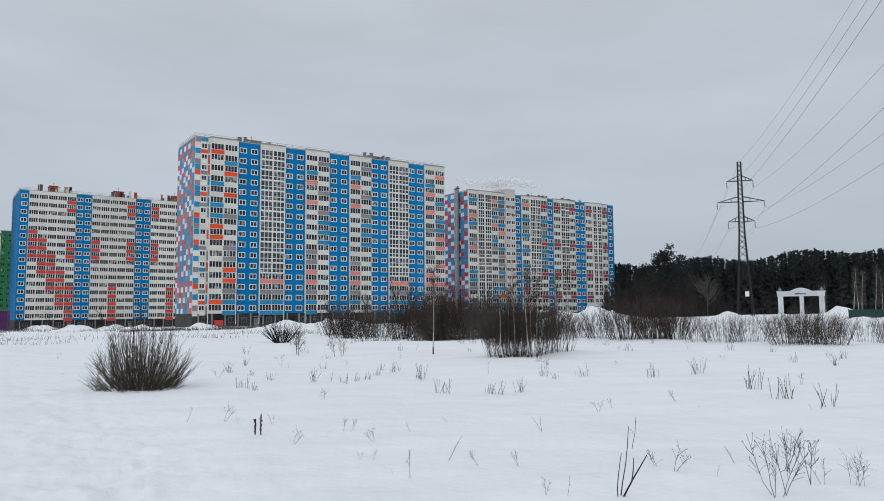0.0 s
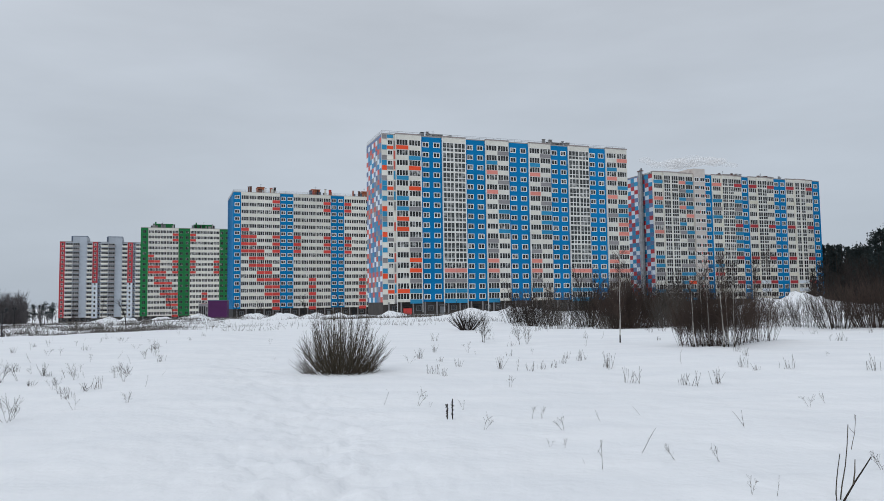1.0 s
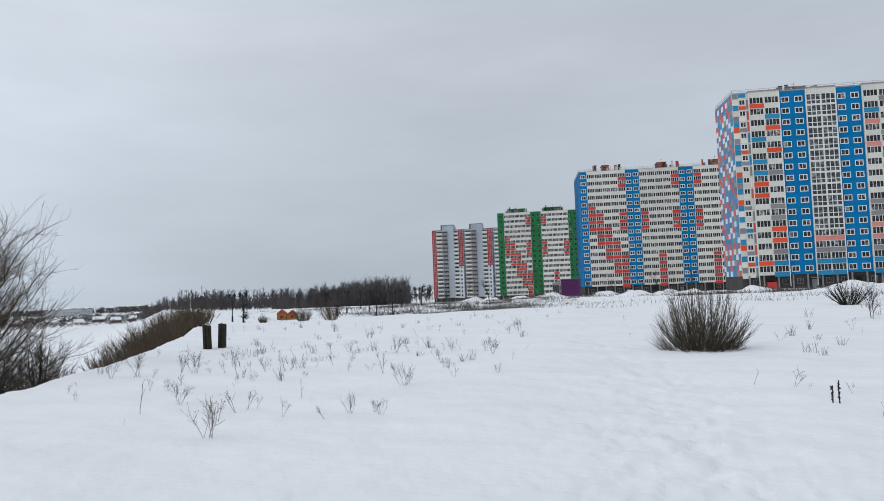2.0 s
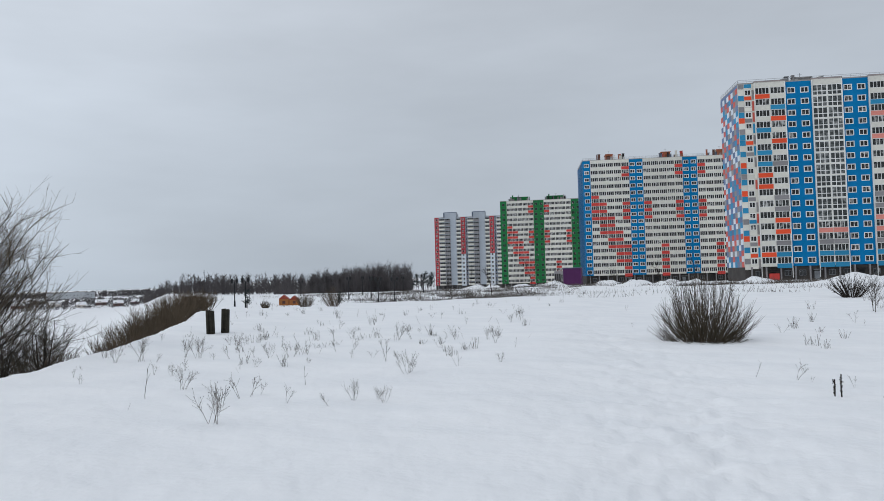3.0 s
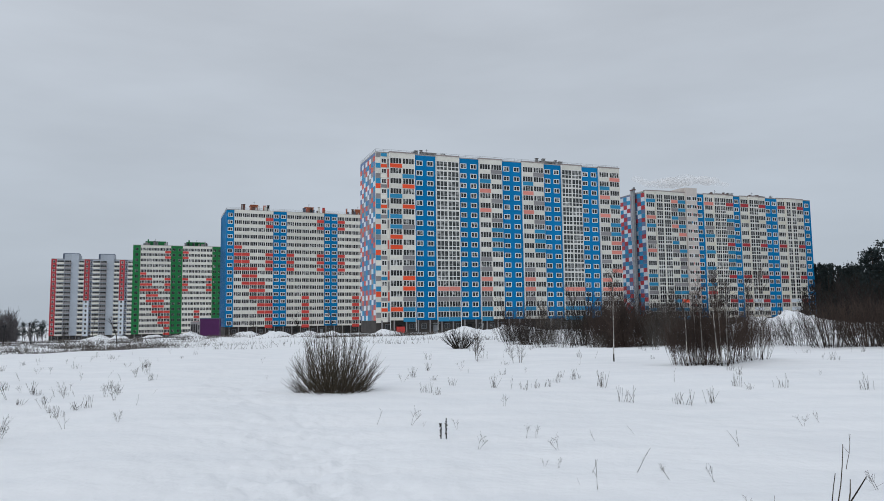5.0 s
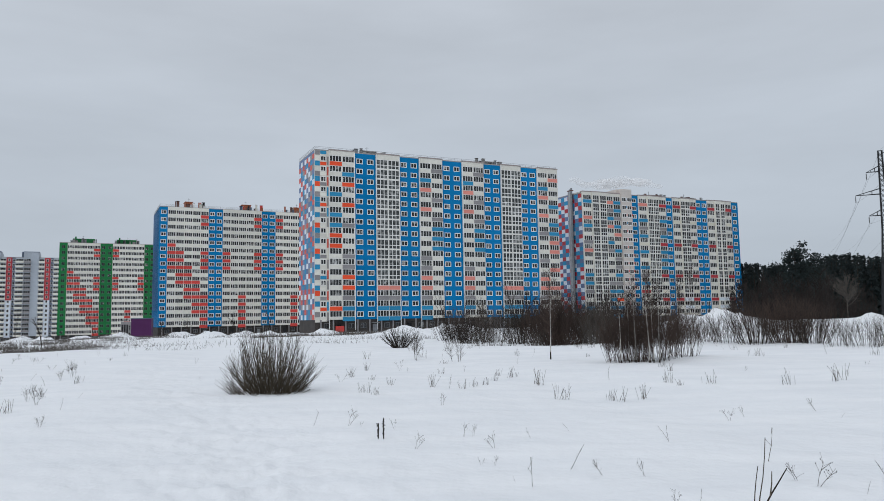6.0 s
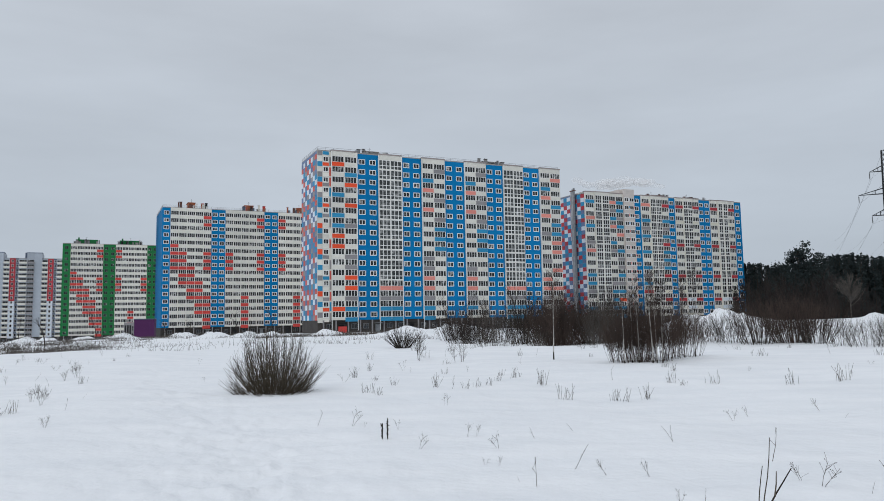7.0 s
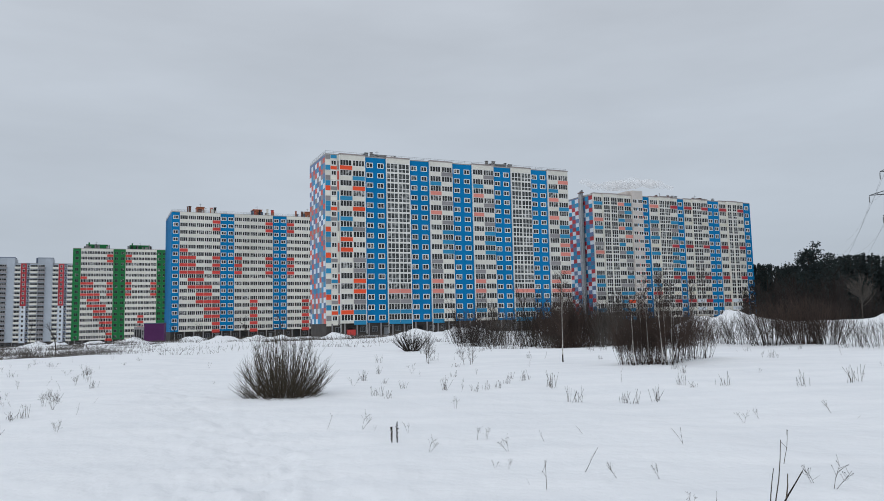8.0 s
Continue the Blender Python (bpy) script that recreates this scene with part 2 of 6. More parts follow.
def part(name, bm, mat, parent=None, label=""):
    ob = new(name, mesh_of(name, bm, mat))
    ob.parent = parent
    if label:
        tagged(ob, label)
    return ob


def put(name, me, parent, x, y, z, label=""):
    """A part that shares a mesh."""
    ob = new(name, me)
    ob.parent, ob.location = parent, (x, y, z)
    if label:
        tagged(ob, label)
    return ob


def raw_mesh(name, verts, faces, mats, smooth=False):
    me = bpy.data.meshes.new(name)
    me.from_pydata(verts, [], faces)
    for m in (mats if isinstance(mats, (list, tuple)) else [mats]):
        me.materials.append(m)
    if smooth:
        me.shade_smooth()
    return me


def box(bm, x0, x1, y0, y1, z0, z1, mi=0):
    v = [bm.verts.new((x, y, z)) for x in (x0, x1) for y in (y0, y1) for z in (z0, z1)]
    for q in ((0, 1, 3, 2), (4, 6, 7, 5), (0, 4, 5, 1), (2, 3, 7, 6), (0, 2, 6, 4), (1, 5, 7, 3)):
        bm.faces.new([v[i] for i in q]).material_index = mi


def beam(bm, a, b, r, sides=4, r2=None):
    """A straight bar from a to b."""
    a, b = Vector(a), Vector(b)
    q = (b - a).to_track_quat("Z", "Y")
    ring = []
    for p, rr in ((a, r), (b, r if r2 is None else r2)):
        ring.append([bm.verts.new(p + q @ Vector((rr * math.cos(k * math.tau / sides + 0.78), rr * math.sin(k * math.tau / sides + 0.78), 0))) for k in range(sides)])
    for k in range(sides):
        bm.faces.new((ring[0][k], ring[0][(k + 1) % sides], ring[1][(k + 1) % sides], ring[1][k]))
    bm.faces.new(ring[0][::-1])
    bm.faces.new(ring[1])


class Twigs:
    """Collects thin tapering branches as one mesh."""

    def __init__(self):
        self.v, self.f = [], []

    def tube(self, pts, r0, r1, sides=3):
        n = len(pts)
        base = len(self.v)
        for i, p in enumerate(pts):
            d = (pts[min(i + 1, n - 1)] - pts[max(i - 1, 0)])
            q = d.to_track_quat("Z", "Y")
            r = r0 + (r1 - r0) * i / (n - 1)
            for k in range(sides):
                a = k * math.tau / sides
                self.v.append(p + q @ Vector((r * math.cos(a), r * math.sin(a), 0)))
        for i in range(n - 1):
            for k in range(sides):
                a, b = base + i * sides + k, base + i * sides + (k + 1) % sides
                self.f.append((a, b, b + sides, a + sides))

    def blob(self, p, r):
        base = len(self.v)
        for d in ((1, 0, 0), (-1, 0, 0), (0, 1, 0), (0, -1, 0), (0, 0, 1.2), (0, 0, -1.2)):
            self.v.append(p + Vector(d) * r)
        for q in ((0, 2, 4), (2, 1, 4), (1, 3, 4), (3, 0, 4), (2, 0, 5), (1, 2, 5), (3, 1, 5), (0, 3, 5)):
            self.f.append(tuple(base + i for i in q))

    def spray(self, p, r, rng, count=3):
        """A ragged clump of needles."""
        for _ in range(count):
            base = len(self.v)
            a = Vector((rng.gauss(0, 1), rng.gauss(0, 1), rng.gauss(0, 0.8))).normalized() * r
            b = Vector((rng.gauss(0, 1), rng.gauss(0, 1), rng.gauss(0, 0.8))).normalized() * (r * 0.55)
            self.v += [p + a, p + b - a * 0.4, p - b - a * 0.5]
            self.f.append((base, base + 1, base + 2))

    def mesh(self, name, mat):
        return raw_mesh(name, [tuple(p) for p in self.v], self.f, mat)


def bent(rng, start, direction, length, steps, wobble=0.15, lift=0.0):
    """A wandering line that may turn upwards."""
    pts, d = [start.copy()], direction.normalized()
    for _ in range(steps):
        d = (d + Vector((rng.gauss(0, wobble), rng.gauss(0, wobble), rng.gauss(0, wobble) + lift))).normalized()
        pts.append(pts[-1] + d * (length / steps))
    return pts


# ---------------------------------------------------------------- ground
BANK = [(-2.0, -60.0), (-9.5, -6.0), (-14.5, 6.5), (-17.3, 10.7), (-27.8, 21.7), (-47, 38), (-92, 70), (-180, 130), (-400, 300), (-800, 640)]
LEVELS = [(0, 0, 0), (0, 20, 0), (20, 28, 0), (8, 40, 0.02), (-18, 38, -0.1), (-6, 66, -0.35), (40, 50, 0.0), (10, 70, -0.55), (30, 100, -0.6),
          (10, 200, -1.5), (-32, 185, -1.6), (40, 215, -1.5), (90, 255, -1.9), (120, 270, -1.5), (-95, 270, -3.1), (-50, 295, -3.1), (-60, 180, -2.0), (-165, 355, -6.5), (-120, 260, -4.2),
          (-250, 430, -8.0), (-230, 300, -6.5), (100, 157, 0.0), (60, 130, -0.6), (150, 200, 0.1), (200, 330, 0.0), (-62, 82, -2.2), (-78, 82, -1.9), (-40, 60, -1.0), (-19, 16, 0), (-150, 180, -4.0),
          (0, -60, 0), (70, 0, 0), (-8, 3, 0), (-11, 9, 0), (500, 500, 0), (0, 900, -4), (-800, 1200, -9), (-1500, 2500, -9), (2000, 2500, 0), (0, 3500, -4)]
MOUNDS = [  # heaps of cleared snow: x, y, radius, height
    (-52, 170, 5, 1.5), (-34, 150, 5, 1.2), (-41, 158, 4, 1.4), (-22, 148, 4, 1.3), (-6, 150, 5, 1.5), (2, 152, 4, 1.4), (-66, 190, 5, 1.4), (-104, 215, 5, 1.7),
    (-128, 240, 5, 1.9), (-152, 270, 5, 2.0), (-84, 195, 4, 1.6), (-92, 205, 3, 1.1), (-115, 226, 3, 1.2), (-140, 252, 3, 1.3), (66, 165, 7, 3.1), (57, 160, 5, 2.2), (74, 163, 4, 0.6), (121, 150, 4, 2.6), (98.5, 160, 3, 1.4), (20, 120, 6, 1.2), (4, 110, 6, 1.2)]
for mx, my, mr, mh in ((-3, 96, 6, 0.9), (34, 112, 9, 1.1), (-45, 120, 7, 0.6), (-30, 105, 8, 0.5), (48, 90, 14, 0.7), (60, 70, 12, 0.8)):
    MOUNDS.append((mx, my, mr, mh))


def bank_side(x, y):
    """How far beyond the edge of the river bank a place lies (metres, negative on the field)."""
    best = np.full(np.shape(x), 1e9)
    side = np.zeros(np.shape(x))
    for (ax, ay), (bx, by) in zip(BANK, BANK[1:]):
        dx, dy = bx - ax, by - ay
        s = np.clip(((x - ax) * dx + (y - ay) * dy) / (dx * dx + dy * dy), 0, 1)
        px, py = x - ax - s * dx, y - ay - s * dy
        d = np.hypot(px, py)
        cr = dx * (y - ay) - dy * (x - ax)
        closer = d < best
        best = np.where(closer, d, best)
        side = np.where(closer, np.sign(cr), side)
    return best * side


def ground_z(x, y):
    x, y = np.asarray(x, float), np.asarray(y, float)
    num, den = np.zeros(x.shape), np.zeros(x.shape)
    for px, py, pz in LEVELS:
        w = 1.0 / ((x - px) ** 2 + (y - py) ** 2 + 40.0) ** 1.6
        num, den = num + w * pz, den + w
    z = num / den
    r = np.hypot(x, y)
    calm = np.clip((r - 3) / 12, 0, 1)
    z = z + calm * (0.05 * np.sin(0.31 * x + 0.17 * y + 1.0) + 0.045 * np.sin(-0.23 * x + 0.41 * y) + 0.03 * np.sin(0.9 * x + 0.35 * y + 2.0)) + 0.012 * np.sin(2.1 * x - 1.3 * y) * np.sin(0.7 * x + 1.9 * y)
    for mx, my, mr, mh in MOUNDS:
        d2 = ((x - mx) ** 2 + (y - my) ** 2) / (mr * mr)
        z = z + mh * np.exp(-d2 * 1.6) * (1 + 0.22 * np.sin(1.7 * x + my) * np.sin(1.3 * y + mx))
    b = bank_side(x, y)
    s = np.clip((b + 0.4) / 30.0, 0, 1)
    s = 1 - (1 - s) ** 1.8
    far = np.clip((r - 430) / 60, 0, 1)
    river = -13.0 - 1.5 * far * far * (3 - 2 * far) - 10.0 * np.clip((r - 1300) / 1300, 0, 1)
    z = z * (1 - s) + river * s
    return z


def gz(x, y):
    return float(ground_z(x, y))


def build_ground():
    rings = [0.0]
    r = 1.0
    while r < 4500:
        rings.append(r)
        r += max(0.12, r * 0.0118)
    ang = np.radians(np.concatenate([np.arange(38.0, 170.0, 0.32), np.arange(170.0, 398.0, 3.0)]))
    na = len(ang)
    rr = np.array(rings[1:])
    X = np.outer(rr, np.cos(ang)).ravel()
    Y = np.outer(rr, np.sin(ang)).ravel()
    Z = ground_z(X, Y)
    near = np.hypot(X, Y) < 45
    for i in np.nonzero(near)[0]:
        p = Vector((X[i], Y[i], 0))
        Z[i] += 0.030 * noise.noise(p * 0.8) + 0.018 * noise.noise(p * 2.6) + 0.008 * noise.noise(p * 7.0)
    heap = np.zeros(len(X))
    for mx, my, mr, mh in MOUNDS:
        heap += mh * np.exp(-((X - mx) ** 2 + (Y - my) ** 2) / (mr * mr) * 1.2)
    for i in np.nonzero(heap > 0.12)[0]:
        p = Vector((X[i], Y[i], 2.0))
        Z[i] += min(heap[i], 2.0) * (0.28 * noise.noise(p * 0.55) + 0.18 * noise.noise(p * 1.4))
    # trodden track that leads past the bush, with old footprints
    tx = np.interp(Y, [0, 4, 8, 12, 17, 24, 40], [0.4, -0.6, -2.2, -3.4, -6.0, -9.0, -14.0])
    w = np.exp(-((X - tx) / 1.3) ** 2) * (Y > -2) * (Y < 45)
    for i in np.nonzero(w > 0.05)[0]:
        p = Vector((X[i], Y[i], 5.0))
        Z[i] += w[i] * (-0.05 + 0.030 * noise.noise(p * 2.2) + 0.050 * noise.noise(p * 5.5) + 0.030 * noise.noise(p * 12.0))
    verts = [(0.0, 0.0, 0.0)] + list(zip(X.tolist(), Y.tolist(), Z.tolist()))
    faces = [(0, 1 + k, 1 + (k + 1) % na) for k in range(na)]
    for i in range(len(rr) - 1):
        a = 1 + i * na
        for k in range(na):
            k2 = (k + 1) % na
            faces.append((a + k, a + na + k, a + na + k2, a + k2))
    me = raw_mesh("ground", verts, faces, M["snow"], smooth=True)
    tagged(new("ground", me), "snow-covered field with drifts, tracks and snow heaps", "snow field", kind="structure")


build_ground()

# ---------------------------------------------------------------- apartment blocks
TURN = 24.5
FLOOR = 2.8


def wall_sheet(bm, x0, x1, z0, z1, y, holes, back, reveal=0.22, mi=0):
    """A wall from x0 to x1 with rectangular openings (x, z, width, height) that go in to their reveals, closed at its ends."""
    xs = sorted({x0, x1, *(round(h[0] - h[2] / 2, 3) for h in holes), *(round(h[0] + h[2] / 2, 3) for h in holes)})
    zs = sorted({z0, z1, *(round(h[1] - h[3] / 2, 3) for h in holes), *(round(h[1] + h[3] / 2, 3) for h in holes)})
    open_cells = set()
    for hx, hz, hw, hh in holes:
        a0, a1, b0, b1 = round(hx - hw / 2, 3), round(hx + hw / 2, 3), round(hz - hh / 2, 3), round(hz + hh / 2, 3)
        for i in range(len(xs) - 1):
            if xs[i] >= a0 and xs[i + 1] <= a1:
                for j in range(len(zs) - 1):
                    if zs[j] >= b0 and zs[j + 1] <= b1:
                        open_cells.add((i, j))
        o = [bm.verts.new((x, yy, z)) for yy in (y, y + reveal) for x, z in ((a0, b0), (a1, b0), (a1, b1), (a0, b1))]
        for k in range(4):
            k2 = (k + 1) % 4
            bm.faces.new((o[k], o[k + 4], o[k2 + 4], o[k2])).material_index = mi
    vs = {}

    def vert(i, j):
        if (i, j) not in vs:
            vs[i, j] = bm.verts.new((xs[i], y, zs[j]))
        return vs[i, j]

    for i in range(len(xs) - 1):
        for j in range(len(zs) - 1):
            if (i, j) not in open_cells:
                bm.faces.new((vert(i, j), vert(i + 1, j), vert(i + 1, j + 1), vert(i, j + 1))).material_index = mi
    c = [bm.verts.new((x, yy, z)) for yy in (y, back) for x, z in ((x0, z0), (x1, z0), (x1, z1), (x0, z1))]
    for k in range(4):
        k2 = (k + 1) % 4
        bm.faces.new((c[k], c[k + 4], c[k2 + 4], c[k2])).material_index = mi


def window_meshes(name, w, h, lights, rows=1, bar=0.09, rim=0.10, trim=0.0, glass="pane", frame_mat="frame", low=0.5):
    """Frame with mullions, set round the origin, and its pane."""
    bm = bmesh.new()
    a, b = w / 2, h / 2
    lw, lh = (w - 2 * rim - (lights - 1) * bar) / lights, (h - 2 * rim - (rows - 1) * bar) / rows
    heights = [lh] if rows == 1 else [2 * lh * low, 2 * lh * (1 - low)]
    lit = []
    for i in range(lights):
        base = -b + rim
        for lh in heights:
            lit.append((-a + rim + lw / 2 + i * (lw + bar), base + lh / 2, lw, lh))
            base += lh + bar
    e = trim if trim else -0.004
    wall_sheet(bm, -a - e, a + e, -b - e, b + e, -0.035 if trim else 0.02, lit, 0.10, 0.10 if trim else 0.06)
    bmesh.ops.remove_doubles(bm, verts=bm.verts[:], dist=0.0006)
    frame_me = mesh_of(name, bm, M[frame_mat])
    bm = bmesh.new()
    box(bm, -a + 0.01, a - 0.01, 0.075, 0.115, -b + 0.01, b - 0.01)
    return frame_me, mesh_of(name + "_pane", bm, M[glass])


WIN = {}


def window(parent, kind, x, y, z):
    frame_me, pane_me = WIN[kind]
    w = put("window", frame_me, parent, x, y, z)
    put("pane", pane_me, w, 0, 0, 0)


def define(kind, *args, **kw):
    WIN[kind] = window_meshes(kind, *args, **kw)


define("small", 1.72, 1.26, 2, bar=0.12, rim=0.08, trim=0.10)
define("corner", 1.35, 1.26, 2, bar=0.10, rim=0.07, trim=0.07)
define("single", 1.1, 1.5, 1, rim=0.06, trim=0.05)
define("bay", 2.72, 1.5, 4, bar=0.11, rim=0.05)
define("loggia", 3.3, 1.62, 4, bar=0.11, rim=0.09, glass="pane_bright")
define("loggia_narrow", 2.8, 1.6, 3, bar=0.11, rim=0.09, glass="pane_bright")
define("glazing", 3.34, 2.62, 3, rows=2, bar=0.16, rim=0.13, glass="pane_glazed", low=0.38)
define("glazing_narrow", 2.6, 2.62, 3, rows=2, bar=0.13, rim=0.11, glass="pane_bright", low=0.38)
define("tinted", 1.5, 1.5, 2, bar=0.09, rim=0.08, trim=0.06, frame_mat="green_frame")
define("ground_floor", 1.5, 1.3, 2, bar=0.06, rim=0.05, trim=0.03, frame_mat="steel")

PANELS = {}


def panel(parent, w, h, key, x, y, z, turn=0):
    """A coloured cladding panel, standing a little proud of its wall."""
    k = (round(w, 2), round(h, 2), key)
    if k not in PANELS:
        bm = bmesh.new()
        a, b = w / 2 - 0.02, h / 2 - 0.02
        box(bm, -a, a, -0.05, 0.0, -b, b)
        PANELS[k] = mesh_of("panel", bm, M[key])
    ob = put("panel", PANELS[k], parent, x, y, z)
    if turn:
        ob.rotation_euler = (0, 0, radians(turn))


def building(name, origin, rows, first, top, length, depth, label, turn=TURN):
    root = new(name)
    root.matrix_world = pose(*origin, 0, 0, turn)
    tagged(root, label, "apartment block", group="apartment blocks")
    return {"root": root, "rows": rows, "first": first, "top": top, "length": length, "depth": depth, "plinth": first - 1.4}


def row_z(b, k):
    """The middle of the windows of storey k, counted from the top."""
    return b["first"] + FLOOR * (b["rows"] - 1 - k)


def section_plain(b, x0, x1, mat, cols, kind="small", size=(1.72, 1.26), y=0.0, top=None):
    xs = [x0 + (x1 - x0) * (i + 0.5) / cols for i in range(cols)]
    holes = [(x, row_z(b, k), size[0], size[1]) for x in xs for k in range(b["rows"])]
    bm = bmesh.new()
    wall_sheet(bm, x0, x1, b["plinth"], b["top"] if top is None else top, y, holes, b["depth"])
    part("wall", bm, M[mat], b["root"])
    for x in xs:
        for k in range(b["rows"]):
            window(b["root"], kind, x, y, row_z(b, k))


def section_loggia(b, x0, x1, strings, kind="loggia", size=(3.3, 1.62), y=-0.6, mat="white_wall", top=None, skip="W"):
    """A proud stack of glazed loggias: a coloured parapet under every band of windows."""
    n = len(strings)
    w = (x1 - x0) / n
    holes = [(x0 + w * (i + 0.5), row_z(b, k) + 0.12, size[0], size[1]) for i in range(n) for k in range(b["rows"])]
    bm = bmesh.new()
    t = (b["top"] + 0.15) if top is None else top
    wall_sheet(bm, x0, x1, b["plinth"], t, y, holes, b["depth"] * 0.5)
    part("wall", bm, M[mat], b["root"])
    for i, s in enumerate(strings):
        for k in range(b["rows"]):
            x = x0 + w * (i + 0.5)
            window(b["root"], kind, x, y, row_z(b, k) + 0.12)
            c = s[k] if k < len(s) else "W"
            if c not in skip:
                panel(b["root"], w - 0.06, 1.16, c, x, y, row_z(b, k) - 1.26)
    bm = bmesh.new()
    box(bm, x0 - 0.08, x1 + 0.08, y - 0.12, y + 1.2, t, t + 0.28)
    part("parapet_cap", bm, M["cap"], b["root"])


def section_glazed(b, x0, x1, cols, low, kind="glazing", size=(3.34, 2.62), y=-0.6, low_kind="loggia", low_size=(3.3, 1.62), mat="white_wall"):
    """A stack glazed from floor to floor; the last storeys have parapets in the colours low."""
    w = (x1 - x0) / cols
    r = b["rows"] - len(low)
    holes = [(x0 + w * (i + 0.5), row_z(b, k) - (0.42 if k < r else -0.12), *(size if k < r else low_size)) for i in range(cols) for k in range(b["rows"])]
    bm = bmesh.new()
    t = b["top"] + 0.15
    wall_sheet(bm, x0, x1, b["plinth"], t, y, holes, b["depth"] * 0.5)
    part("wall", bm, M[mat], b["root"])
    for i in range(cols):
        for k in range(b["rows"]):
            x = x0 + w * (i + 0.5)
            if k < r:
                window(b["root"], kind, x, y, row_z(b, k) - 0.42)
            else:
                window(b["root"], low_kind, x, y, row_z(b, k) + 0.12)
                if low[k - r] != "W":
                    panel(b["root"], w - 0.06, 1.16, low[k - r], x, y, row_z(b, k) - 1.26)
    bm = bmesh.new()
    box(bm, x0 - 0.08, x1 + 0.08, y - 0.12, y + 1.2, t, t + 0.28)
    part("parapet_cap", bm, M["cap"], b["root"])


def section_bays(b, x0, x1, red, y=-0.35):
    """White bays of four lights with parapets, some of them red: red holds storey -> columns."""
    w = (x1 - x0) / 5
    holes = [(x0 + w * (i + 0.5), row_z(b, k), 2.72, 1.5) for i in range(5) for k in range(b["rows"])]
    bm = bmesh.new()
    wall_sheet(bm, x0, x1, b["plinth"], b["top"] + 0.1, y, holes, b["depth"] * 0.5)
    part("wall", bm, M["white_wall"], b["root"])
    for i in range(5):
        for k in range(b["rows"]):
            x = x0 + w * (i + 0.5)
            window(b["root"], "bay", x, y, row_z(b, k))
            if str(i) in red.get(k, ""):
                panel(b["root"], w - 0.05, 1.25, "R2", x, y, row_z(b, k) - 1.38)


M["R2"] = paint("red_panel", (0.62, 0.060, 0.050))


def shell(b, side_mat, mats_end=None, plinth_in=0.25):
    """Side walls, back wall, plinth and roof."""
    L, D, T, P = b["length"], b["depth"], b["top"], b["plinth"]
    bm = bmesh.new()
    box(bm, 0.0, 0.25, 0.30, D, P, T)
    part("side_wall", bm, M[side_mat], b["root"])
    bm = bmesh.new()
    box(bm, L - 0.25, L, 0.30, D, P, T)
    part("side_wall", bm, M[mats_end or side_mat], b["root"])
    bm = bmesh.new()
    box(bm, 0.25, L - 0.25, D - 0.3, D, P, T)
    part("back_wall", bm, M["white_wall"], b["root"])
    bm = bmesh.new()
    box(bm, 0.1, L - 0.1, plinth_in, D - 0.1, -2.5, P)
    part("plinth", bm, M["plinth"], b["root"], "dark shaded ground-floor base of the block")
    bm = bmesh.new()
    box(bm, 0.02, L - 0.02, 0.02, D - 0.02, T, T + 0.30)
    part("roof", bm, M["roof"], b["root"])
    # posts and shop windows of the open ground floor
    post_me = None
    k = 0
    x = 1.6
    while x < L - 1:
        if post_me is None:
            bm = bmesh.new()
            box(bm, -0.16, 0.16, -0.2, 0.2, -2.5, P)
            post_me = mesh_of("porch_post", bm, M["G"])
        put("porch_post", post_me, b["root"], x, plinth_in - 0.35, 0)
        if k % 3 != 1 and x + 2.6 < L:
            window(b["root"], "ground_floor", x + 1.7, plinth_in - 0.13, 1.55)
        elif x + 2.6 < L:
            bm = bmesh.new()
            box(bm, x + 1.0, x + 2.3, plinth_in - 0.10, plinth_in, -0.6, 1.9)
            box(bm, x + 0.6, x + 2.7, plinth_in - 1.1, plinth_in, 2.2, 2.38)
            part("entrance", bm, M["dark_steel" if k % 2 else "steel"], b["root"], "entrance door under a small canopy")
        x += 3.4
        k += 1


